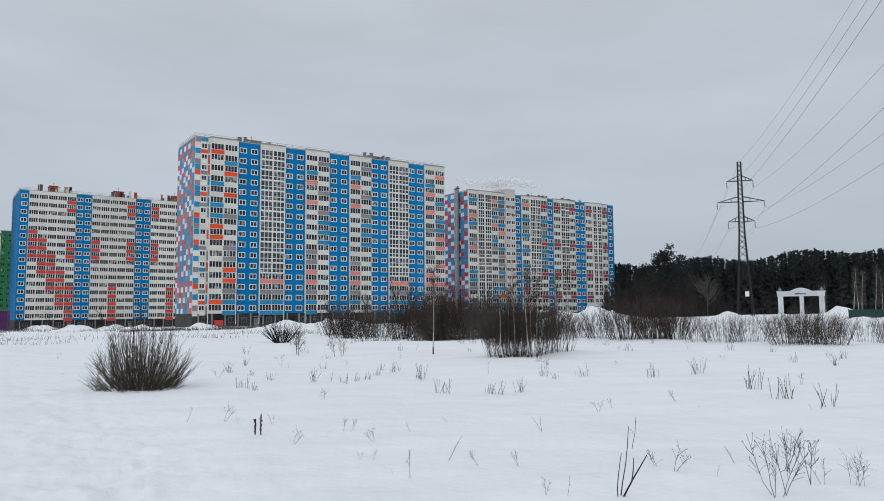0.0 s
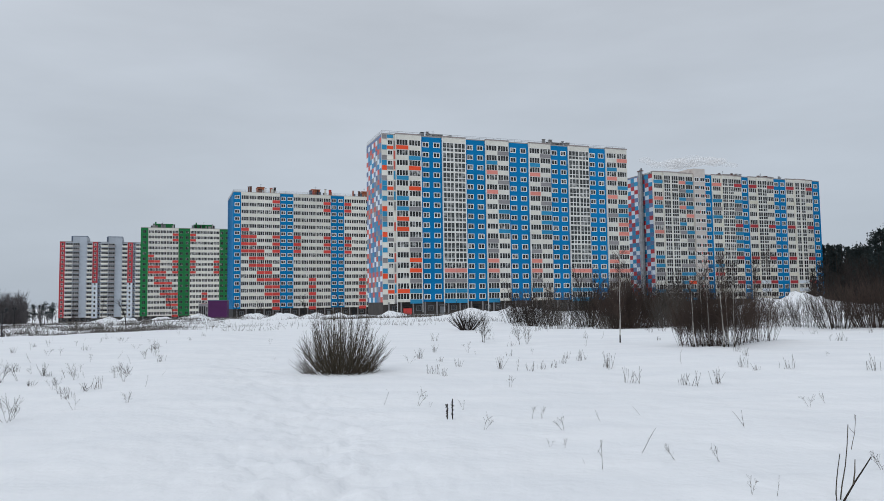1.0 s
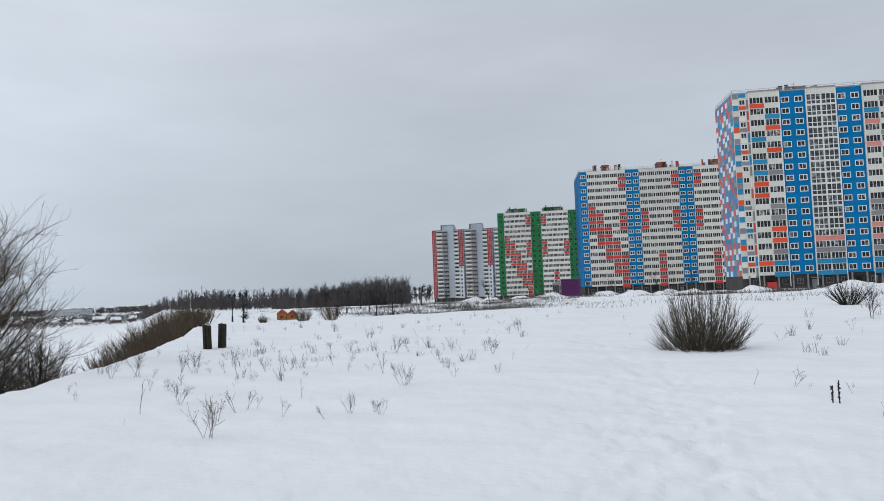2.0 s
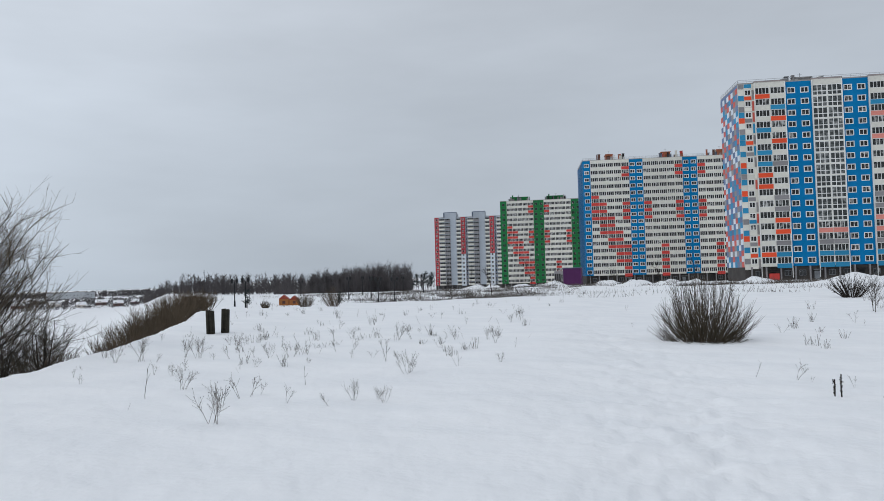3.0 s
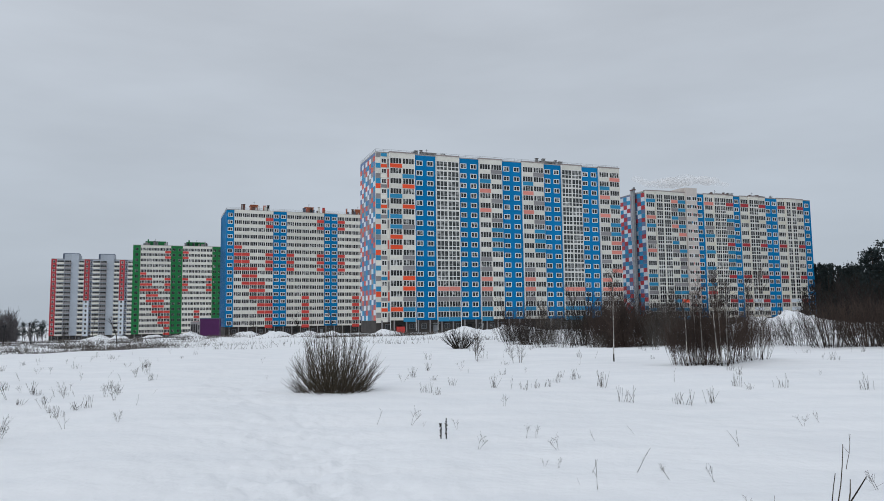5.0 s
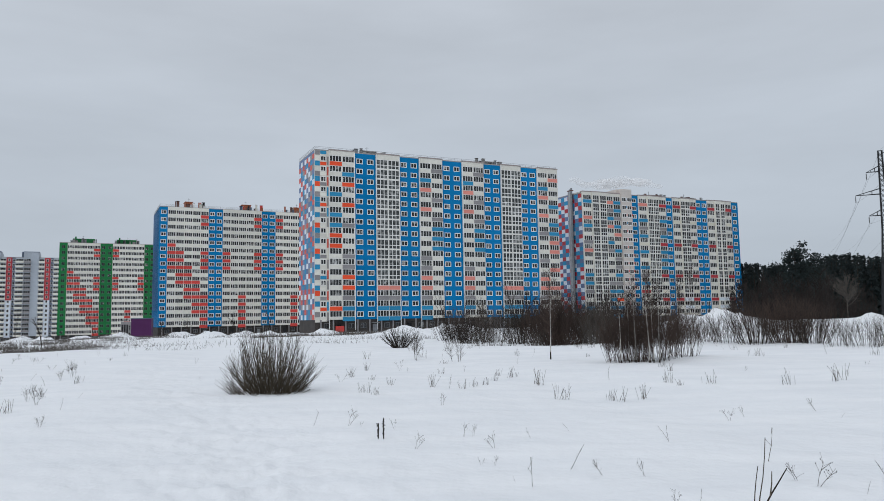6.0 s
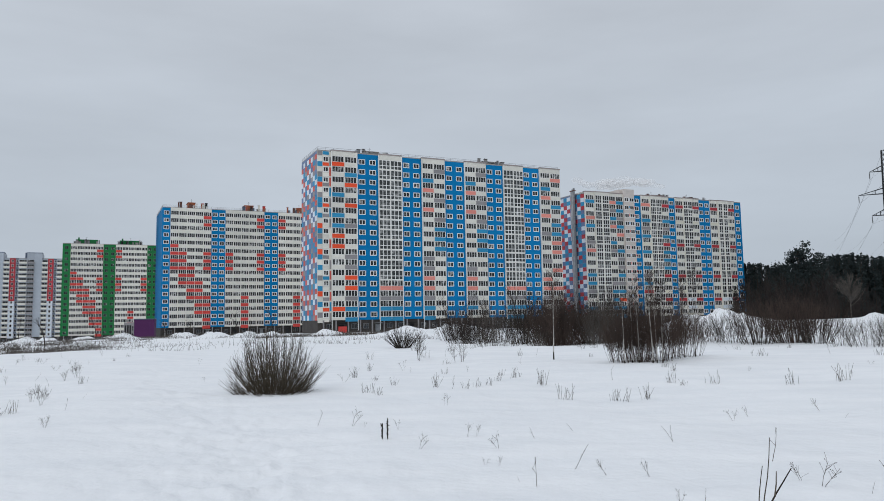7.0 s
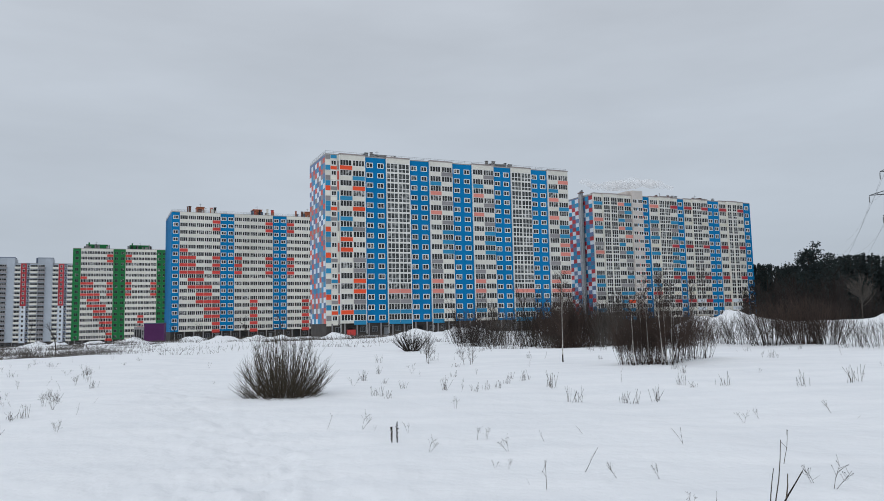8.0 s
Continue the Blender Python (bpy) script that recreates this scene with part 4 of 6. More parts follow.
def crowned_willow(x, y, top, middle, wide, limbs, label, seed, radius, split=9, trunks=3, name="willow_tree", group="riverside trees", mats=("bark", "dusk_twig")):
    """A leafless willow: a few trunks, arching limbs and fine upturned twigs that fill a rounded crown; heights in the world."""
    rng = random.Random(seed)
    root = plant_root(name, x, y, label, "tree", group, 0.2)
    base = gz(x, y)
    top, middle = top - base, middle - base
    t, s = Twigs(), Twigs()
    stems = []
    for k in range(trunks):
        a = k * math.tau / trunks + rng.uniform(-0.4, 0.4)
        lean = Vector((math.cos(a), math.sin(a), 0)) * wide * (0.30 if trunks > 1 else 0.06)
        pts = arc(rng, Vector((0, 0, -0.3)), lean * 0.4 + Vector((0, 0, top * 0.4)), lean + Vector((0, 0, top * 0.86)), 10, 0.02)
        t.tube(pts, radius, radius * 0.16, 6)
        stems.append(pts)
    for _ in range(limbs):
        pts = rng.choice(stems)
        a, up = rng.uniform(0, math.tau), rng.triangular(-0.7, 1.0, 0.65)
        out = math.sqrt(1 - up * up)
        full = rng.uniform(0.55, 1.0)
        end = Vector((math.cos(a) * out * wide * full, math.sin(a) * out * wide * full, middle + up * (top - middle) * full))
        rise = min(0.9, max(0.10, end.z / top - rng.uniform(0.05, 0.20)))
        i = min(int(rise * 10), 9)
        start = pts[i].lerp(pts[i + 1], rise * 10 - i)
        mid = start.lerp(end, 0.6) - Vector((0, 0, 0.16 * (end - start).length * out))
        limb = arc(rng, start, mid, end, 6, 0.03)
        r = radius * 0.30 * rng.uniform(0.6, 1.2)
        t.tube(limb, r, r * 0.22, 4)
        span = (end - start).length
        for _ in range(split):
            j = rng.randint(1, 5)
            p = limb[j].lerp(limb[j + 1], rng.random())
            e = (limb[j + 1] - limb[j]).normalized() + Vector((rng.gauss(0, 0.5), rng.gauss(0, 0.5), rng.gauss(0.12, 0.4)))
            twig = bent(rng, p, e, rng.uniform(0.25, 0.5) * min(span, 1.2 * wide), 4, 0.13, 0.03)
            s.tube(twig, r * 0.34, r * 0.12)
            for _ in range(5):
                k = rng.randint(0, 3)
                q = twig[k].lerp(twig[k + 1], rng.random())
                e = (twig[k + 1] - twig[k]).normalized() + Vector((rng.gauss(0, 0.5), rng.gauss(0, 0.5), rng.gauss(0.15, 0.4)))
                s.tube(bent(rng, q, e, rng.uniform(0.07, 0.20) * wide, 2, 0.12, 0.08), r * 0.17, r * 0.09)
    for nm, tw, mt in (("trunk", t, mats[0]), ("crown", s, mats[1])):
        o = new(nm, tw.mesh(nm, M[mt]))
        o.parent = root


# the shrub beside the track
domed_shrub("willow_shrub", *polar(-12.50, 17.3), 1.54, 1.10, 330, 0.50, "dense leafless willow shrub with olive-brown stems in the snow", "twig", 3, 0.0085, 7)
# small leafless shrubs and saplings at the edge of the field
shrub("willow_shrub", *polar(-2.6, 43.0), 1.35, 2.0, 90, "small dark leafless shrub at the edge of the snow field", "bark", 4, 0.016, 6, 0.7)
bare_tree("sapling", *polar(-1.0, 30.4), 1.45, "thin leafless sapling with grey twigs in the snow", 2, 0.014, (24, 6), 5, "grey_twig", "grey_twig", 0.9, 0.12, group="saplings", sink=0.02)
bare_tree("sapling", *polar(1.9, 28.8), 1.0, "low leafless sapling with grey twigs in the snow", 3, 0.010, (16, 5), 6, "grey_twig", "grey_twig", 0.9, 0.3, group="saplings", sink=0.02)
for i, (az, r, h, w, n, mat, tm, th) in enumerate([
    (3.4, 62, 3.0, 3.2, 90, "bark", "red_twig", 0.026), (1.4, 66, 2.6, 3.0, 70, "bark", "red_twig", 0.026), (5.0, 58, 2.3, 2.8, 60, "bark", "grey_twig", 0.022),
    (4.3, 43, 0.95, 2.2, 60, "grey_twig", "grey_twig", 0.014), (5.6, 43, 0.85, 1.8, 40, "grey_twig", "grey_twig", 0.014), (8.0, 44, 1.0, 1.6, 40, "grey_twig", "grey_twig", 0.014),
    (10.1, 45, 2.9, 2.9, 230, "red_twig", "red_twig", 0.024), (9.0, 50, 2.9, 2.2, 110, "red_twig", "red_twig", 0.024), (12.6, 46, 2.5, 2.4, 70, "grey_twig", "grey_twig", 0.022),
    (14.2, 46, 2.6, 1.8, 80, "red_twig", "red_twig", 0.024), (22.2, 44, 1.75, 2.0, 55, "grey_twig", "grey_twig", 0.018), (21.0, 45, 1.7, 1.8, 50, "grey_twig", "grey_twig", 0.018),
    (24.2, 43, 2.1, 2.4, 100, "bark", "red_twig", 0.022), (26.4, 44, 2.2, 2.6, 190, "red_twig", "red_twig", 0.022), (27.8, 43, 1.9, 2.0, 100, "bark", "red_twig", 0.020),
    (29.6, 40, 1.3, 1.9, 40, "grey_twig", "grey_twig", 0.014), (31.2, 39, 1.35, 2.4, 65, "grey_twig", "grey_twig", 0.014), (33.0, 39, 1.3, 2.4, 65, "twig", "grey_twig", 0.014),
    (35.6, 37, 1.55, 2.2, 120, "twig", "grey_twig", 0.015), (37.0, 37, 1.55, 2.2, 130, "twig", "grey_twig", 0.015), (38.3, 37, 1.35, 1.6, 70, "twig", "grey_twig", 0.015),
    (40.2, 41, 1.2, 2.6, 50, "grey_twig", "grey_twig", 0.014), (42.5, 40, 1.3, 2.6, 55, "grey_twig", "grey_twig", 0.014),
    (18.6, 43, 1.9, 2.2, 60, "grey_twig", "grey_twig", 0.018),
    (8.6, 46, 2.4, 2.0, 90, "red_twig", "red_twig", 0.022), (9.5, 47, 2.8, 2.4, 110, "red_twig", "red_twig", 0.022), (11.0, 46, 2.6, 2.2, 100, "red_twig", "red_twig", 0.022), (6.9, 50, 2.6, 2.4, 120, "bark", "dim_twig", 0.022), (3.0, 56, 1.6, 3.0, 90, "bark", "dim_twig", 0.020), (2.0, 55, 1.5, 2.6, 80, "bark", "dim_twig", 0.020), (12.8, 44, 2.6, 2.0, 90, "grey_twig", "grey_twig", 0.018), (12.2, 48, 3.0, 2.0, 100, "bark", "dim_twig", 0.020), (13.6, 47, 2.8, 2.0, 100, "bark", "dim_twig", 0.020)]):
    words = {"bark": "dark leafless shrub", "red_twig": "dense reddish-brown leafless shrub", "grey_twig": "thin grey leafless shrub", "twig": "olive-brown leafless shrub"}[mat]
    shrub("shrub", *polar(az, r), h * (1.0 if mat == "grey_twig" or mat == "twig" else 1.2), w * 1.1, int(n * 1.05), words + " on the snow beyond the field", mat, 20 + i, th * 0.50, 10, 0.36, foot=0.36, twig_mat=tm, group="shrubs at the field edge")
# the brown thicket with slim birch stems
for i, (az, r, h, w, n) in enumerate([(14.2, 26.0, 1.7, 0.9, 30), (14.8, 26.3, 2.1, 1.0, 50), (15.4, 25.8, 2.3, 1.0, 58), (16.0, 26.6, 2.5, 1.0, 60), (16.6, 25.9, 2.4, 1.0, 54), (17.2, 26.2, 2.4, 0.9, 44), (17.8, 27.4, 2.4, 1.1, 44), (18.6, 28.4, 2.2, 1.1, 40), (19.4, 29.5, 1.8, 1.0, 30)]):
    shrub("shrub", *polar(az, r), h, w, n, "dense reddish-brown thicket shrub in the snow", "red_twig", 60 + i, 0.0055, 26, 0.24, foot=0.46, group="thicket shrubs", low=2)


def birch(x, y, h, seed, label, radius=0.035, branches=26, group="birches", dark_foot=0.35, reach=0.20, fine=1.0, twig_mat="red_twig"):
    """A slim birch: white stem, dark foot, fine drooping twigs."""
    rng = random.Random(seed)
    root = plant_root("birch_tree", x, y, label, "tree", group, 0.05)
    t, foot, s = Twigs(), Twigs(), Twigs()
    pts = bent(rng, Vector((0, 0, dark_foot)), Vector((0.02, 0, 1)), h - dark_foot, 9, 0.02, 0.01)
    t.tube(pts, radius, radius * 0.25, 6)
    foot.tube([Vector((0, 0, -0.1)), Vector((0, 0, dark_foot))], radius * 1.35, radius * 1.03, 6)
    for _ in range(branches):
        u = rng.uniform(0.12, 0.98)
        i = min(int(u * 9), 8)
        p = pts[i].lerp(pts[i + 1], u * 9 - i)
        a = rng.uniform(0, math.tau)
        b = bent(rng, p, Vector((math.cos(a), math.sin(a), rng.uniform(0.6, 1.9))), h * reach * rng.uniform(0.5, 1.1) * (1.1 - 0.6 * u), 4, 0.13, 0.02)
        s.tube(b, radius * 0.34 * fine, radius * 0.12 * fine)
        for _ in range(4):
            q = b[rng.randint(1, 3)]
            s.tube(bent(rng, q, (b[-1] - b[0]).normalized() + Vector((rng.gauss(0, 0.5), rng.gauss(0, 0.5), rng.gauss(0, 0.4))), h * 0.08, 2, 0.2, 0.02), radius * 0.18 * fine, radius * 0.10 * fine)
    for nm, tw, mt in (("trunk", t, "birch"), ("trunk_foot", foot, "bark"), ("crown", s, twig_mat)):
        o = new(nm, tw.mesh(nm, M[mt]))
        o.parent = root


birch(*polar(9.25, 29.0), 3.6, 1, "slim white-stemmed birch standing alone in the snow", 0.024, 90, fine=0.85)
birch(*polar(19.75, 29.0), 3.35, 2, "slim dark-stemmed birch beside the thicket", 0.020, 50, fine=0.8)
for i, (az, r, h) in enumerate([(14.6, 25.2, 2.2), (15.7, 25.3, 3.1), (16.7, 25.2, 2.8), (17.0, 25.4, 3.2), (17.4, 25.6, 2.7), (19.0, 28.0, 2.9), (15.2, 25.6, 2.5)]):
    birch(*polar(az, r), h, 10 + i, "thin birch stem rising out of the brown thicket", 0.021, 75, "birches in the thicket", 0.15, 0.20)
# taller bare trees in front of the blue block
bare_tree("bare_tree", *polar(6.9, 49), 3.9, "bushy leafless tree with olive twigs by the field edge", 4, 0.05, (11, 7, 5), 31, "bark", "twig", 0.8, 0.35)
bare_tree("bare_tree", *polar(3.9, 70), 4.4, "leafless dark tree in front of the blue block", 2, 0.05, (11, 7, 4), 32, "bark", "grey_twig", 0.9, 0.25)
bare_tree("bare_tree", *polar(1.6, 74), 4.6, "leafless dark tree in front of the blue block", 3, 0.05, (10, 7, 4), 33, "bark", "red_twig", 0.8, 0.3)
bare_tree("bare_tree", *polar(13.0, 60), 4.2, "leafless dark tree behind the brown shrubs", 3, 0.05, (10, 7, 4), 34, "bark", "red_twig", 0.8, 0.3)
for i, (az, r, h) in enumerate([(-12.6, 230, 13), (-15.2, 250, 9), (-18.6, 240, 7), (-20.3, 235, 7), (-25.0, 260, 10), (-29.8, 330, 12), (-31.6, 330, 10)]):
    bare_tree("bare_tree", *polar(az, r), h, "thin leafless tree in front of the apartment blocks", 1, 0.12, (10, 6), 40 + i, "bark", "grey_twig", 0.9, 0.1, group="trees by the blocks")
# young planted trees by the far blocks
bare_tree("bare_tree", *polar(-28.2, 128), 5.6, "young leafless tree on the snowy waste ground", 1, 0.09, (12, 6), 51, "bark", "grey_twig", 0.9, 0.1)

# willow beyond the edge of the river bank
crowned_willow(*polar(-65.4, 22.3), 4.75, 1.4, 2.3, 175, "wide leafless willow growing below the edge of the bank", 77, 0.075, trunks=2)
crowned_willow(*polar(-72.0, 21.5), 5.0, 1.2, 2.2, 130, "tall leafless willow with fine upturned twigs below the bank", 78, 0.080)
for i, (az, r, top, middle, wide, limbs) in enumerate([(-61.4, 21.6, 1.35, -0.4, 1.15, 85), (-63.8, 21.0, 1.4, -0.5, 1.15, 80), (-66.6, 20.6, 1.3, -0.6, 1.2, 70), (-69.5, 20.2, 1.0, -0.6, 1.2, 60)]):
    crowned_willow(*polar(az, r), top, middle, wide, limbs, "low leafless willow bush spreading over the edge of the bank", 90 + i, 0.036, 9, 5)
for i, (az, r, top, w, n) in enumerate([(-61.6, 22.5, 0.7, 2.2, 90), (-59.6, 25, -0.1, 2.0, 70), (-56.8, 29, 0.1, 2.2, 90), (-55.8, 31, 0.3, 2.6, 100), (-54.8, 34, 0.4, 2.8, 110),
                                        (-54.0, 38, 0.6, 3.0, 130), (-53.2, 42, 0.5, 3.2, 130), (-52.6, 48, 0.8, 3.6, 130), (-52.0, 56, 0.7, 4.0, 130), (-51.4, 66, 1.0, 4.6, 130), (-50.8, 76, 0.9, 5.0, 120), (-54.8, 46, -0.4, 4.0, 100), (-53.8, 60, 0.6, 4.6, 110), (-56.2, 37, -0.7, 3.4, 90), (-52.6, 72, 1.3, 5.0, 110)]):
    x, y = polar(az, r)
    shrub("bank_shrub", x, y, max(top - gz(x, y) - 0.3, 0.9), w, n, "leafless brown shrub on the slope of the river bank", ["bank_twig", "twig", "bank_twig"][i % 3], 80 + i, 0.008 + r * 0.00016, 11, 0.5, group="shrubs on the bank", twig_mat="bank_twig")

# ---------------------------------------------------------------- distant woods
def pine_wood():
    """Dark pines that close the field: one mass of many trees."""
    rng = random.Random(91)
    trunks, crowns = Twigs(), Twigs()
    for k in range(1300):
        az = rng.uniform(20.0, 54.0)
        r = 296 + 80 * rng.random() ** 1.3
        h = (1.65 + r * math.tan(radians(3.50 + 0.035 * (az - 24) + 0.25 * math.sin(az * 0.9) + rng.gauss(0, 0.06)))) * (1.0 if rng.random() < 0.75 else rng.uniform(0.6, 0.95))
        x, y = polar(az, r)
        z = gz(x, y)
        h -= z
        trunks.tube([Vector((x, y, z - 1)), Vector((x + rng.gauss(0, 0.3), y, z + h * 0.95))], 0.22, 0.06, 4)
        for _ in range(54):
            u = rng.random() ** 0.75
            zz = z + h * (0.04 + 0.96 * u)
            rad = (1.0 - u) ** 0.8 * 2.5 + 0.12
            a = rng.uniform(0, math.tau)
            q = rad * math.sqrt(rng.random())
            crowns.spray(Vector((x + q * math.cos(a), y + q * math.sin(a), zz)), rng.uniform(0.6, 1.2) * (1.75 - 1.1 * u), rng, 4)
    ob = new("pine_wood")
    tagged(ob, "dark dense pine wood along the far edge of the field", "forest", kind="stuff")
    for nm, tw, mt in (("trunks", trunks, "bark"), ("crowns", crowns, "pine")):
        o = tagged(new(nm, tw.mesh(nm, M[mt])), kind="stuff")
        o.parent = ob


def bare_wood(name, label, spans, seed, mat="grey_twig", trunk_mat="bark", fullness=26):
    """A leafless wood; spans: from azimuth, to azimuth, distance, count, lowest and greatest height."""
    rng = random.Random(seed)
    trunks, crowns = Twigs(), Twigs()
    for a0, a1, dist, count, h0, h1 in spans:
        for _ in range(count):
            az = rng.uniform(a0, a1)
            r = dist * rng.uniform(0.96, 1.16)
            h = rng.uniform(h0 * 0.66, h1 * 1.14)
            x, y = polar(az, r)
            p = Vector((x, y, gz(x, y) - 0.5))
            pts = bent(rng, p, Vector((0, 0, 1)), h, 4, 0.03)
            stout = max(1.0, dist / 300)
            trunks.tube(pts, 0.09 * h / 10 * stout, 0.03 * stout, 4)
            for _ in range(fullness):
                u = rng.uniform(0.08, 0.92)
                i = min(int(u * 4), 3)
                q = pts[i].lerp(pts[i + 1], u * 4 - i)
                a = rng.uniform(0, math.tau)
                crowns.tube(bent(rng, q, Vector((math.cos(a), math.sin(a), rng.uniform(0.7, 2.4))), h * rng.uniform(0.18, 0.42) * (1.2 - 0.62 * u), 2, 0.2), 0.062 * h / 10 * stout, 0.025 * stout)
    ob = new(name)
    tagged(ob, label, "forest", kind="stuff")
    for nm, tw, mt in (("trunks", trunks, trunk_mat), ("crowns", crowns, mat)):
        o = tagged(new(nm, tw.mesh(nm, M[mt])), kind="stuff")
        o.parent = ob


def shore_wood():
    """Low dark woods round the houses beyond the river and a belt behind them: one mass."""
    rng = random.Random(97)
    t = Twigs()
    for a0, a1, r0, r1, count, h0, h1 in ((-74, -54.2, 556, 590, 220, 1.2, 3.2), (-74, -53.6, 596, 650, 160, 2.5, 5.0), (-74, -53.5, 660, 760, 520, 3.0, 6.0), (-75, -50.0, 1080, 1300, 900, 5.0, 9.0)):
        for _ in range(count):
            x, y = polar(rng.uniform(a0, a1), rng.uniform(r0, r1))
            z, h = gz(x, y), rng.uniform(h0, h1)
            for _ in range(16):
                u = rng.random()
                wide = h * 0.36 * (1.1 - 0.7 * u)
                t.spray(Vector((x + rng.gauss(0, wide), y + rng.gauss(0, wide), z + h * u)), h * rng.uniform(0.10, 0.20), rng, 4)
    tagged(new("shore_wood", t.mesh("shore_wood", M["far_twig"])), "low dark woods round the houses on the far shore", "forest", kind="stuff")


pine_wood()
shore_wood()
bare_wood("leafless_wood", "grey leafless wood along the far left shore", [
    (-44.5, -42.0, 320, 110, 6.0, 8.5), (-42.5, -39.5, 310, 200, 7.0, 9.5), (-40.0, -36.5, 300, 280, 8.0, 10.5), (-37.5, -34.6, 300, 200, 8.0, 10.8),
    (-50.5, -44.0, 420, 200, 6.0, 8.5), (-54.5, -50.0, 460, 150, 5.0, 8.0), (-49.6, -48.0, 430, 40, 9.0, 10.5), (-45.2, -44.0, 330, 45, 8.0, 9.5), (-44.5, -34.5, 296, 300, 3.0, 6.0),
    (-54.5, -44.0, 430, 260, 3.0, 5.5), (-52.0, -30.0, 520, 200, 8.0, 12.0)], 101, "far_twig", "far_twig", 34)
bare_wood("leafless_wood", "dark brown leafless wood in front of the pines", [(22.6, 29.4, 230, 150, 7.0, 13.0), (28.0, 31.5, 250, 40, 6.0, 10.0), (31.5, 46, 262, 60, 5.0, 8.0), (14.0, 23.0, 200, 10, 4, 6)], 102, "dim_twig", "bark", 24)


def pine(x, y, h, seed, label, spread=1.0, group="tall pines"):
    rng = random.Random(seed)
    root = plant_root("pine_tree", x, y, label, "tree", group, 0.3)
    t, c = Twigs(), Twigs()
    t.tube(bent(rng, Vector((0, 0, -0.3)), Vector((0, 0, 1)), h * 0.95, 5, 0.02), h * 0.013, h * 0.004, 6)
    for _ in range(34):
        u = rng.uniform(0.40, 1.0)
        a = rng.uniform(0, math.tau)
        reach = h * 0.20 * spread * (1.15 - u) ** 0.6 * rng.uniform(0.6, 1.1)
        b = bent(rng, Vector((0, 0, h * 0.93 * u)), Vector((math.cos(a), math.sin(a), 0.35)), reach, 3, 0.15)
        t.tube(b, h * 0.004, h * 0.001)
        for q in b[1:]:
            for _ in range(7):
                c.spray(q + Vector((rng.gauss(0, 0.030 * h), rng.gauss(0, 0.030 * h), rng.gauss(0, 0.022 * h))), h * rng.uniform(0.010, 0.026), rng, 3)
    for nm, tw, mt in (("trunk", t, "bark"), ("crown", c, "pine")):
        o = new(nm, tw.mesh(nm, M[mt]))
        o.parent = root


for i, (az, r, h) in enumerate([(27.3, 262, 27.5), (26.6, 264, 24.5), (28.3, 268, 24.5), (25.7, 270, 22.0), (27.0, 258, 25.0)]):
    pine(*polar(az, r), h, 110 + i, "tall dark pine rising above the wood", 1.0)
for i, (az, r, h) in enumerate([(-34.1, 255, 7.0), (-33.4, 255, 7.8), (-32.9, 260, 7.5), (-33.0, 250, 6.5)]):
    pine(*polar(az, r), h, 120 + i, "dark green pine beside the far red and grey block", 1.4)
for i, (az, r, h) in enumerate([(-40.25, 60, 1.6), (-47.3, 66, 2.2)]):
    pine(*polar(az, r), h, 130 + i, "small dark young pine on the snowy lawn", 1.3, "young pines")
for i, (az, r, h) in enumerate([(-42.95, 61, 1.5), (-40.8, 61, 1.7), (-50.2, 60, 1.9), (-46.0, 66, 0.9)]):
    shrub("shrub", *polar(az, r), h, h * 1.0, 70, "rounded leafless shrub on the snowy lawn", "bank_twig", 140 + i, 0.012, 12, 0.5, group="lawn shrubs", foot=0.2)
birch_spots = [(30.1, 200, 11.8), (39.6, 236, 13.0), (40.1, 240, 12.2), (40.9, 238, 14.2), (41.3, 242, 12.5), (42.2, 240, 13.0), (39.9, 245, 11.0), (37.9, 250, 9.0)]
pale = birch_spots.pop(0)
bx, by = polar(*pale[:2])
crowned_willow(bx, by, gz(bx, by) + 11.8, gz(bx, by) + 7.0, 3.4, 60, "pale leafless tree with a round crown before the pines", 150, 0.21, 7, 1, "birch_tree", "pale birches", ("grey_twig", "grey_twig"))
for i, (az, r, h) in enumerate(birch_spots):
    birch(*polar(az, r), h, 150 + i, "pale-stemmed leafless birch in front of the pines", 0.13, 60, "pale birches", 0.3, 0.16, 1.2, "grey_twig")


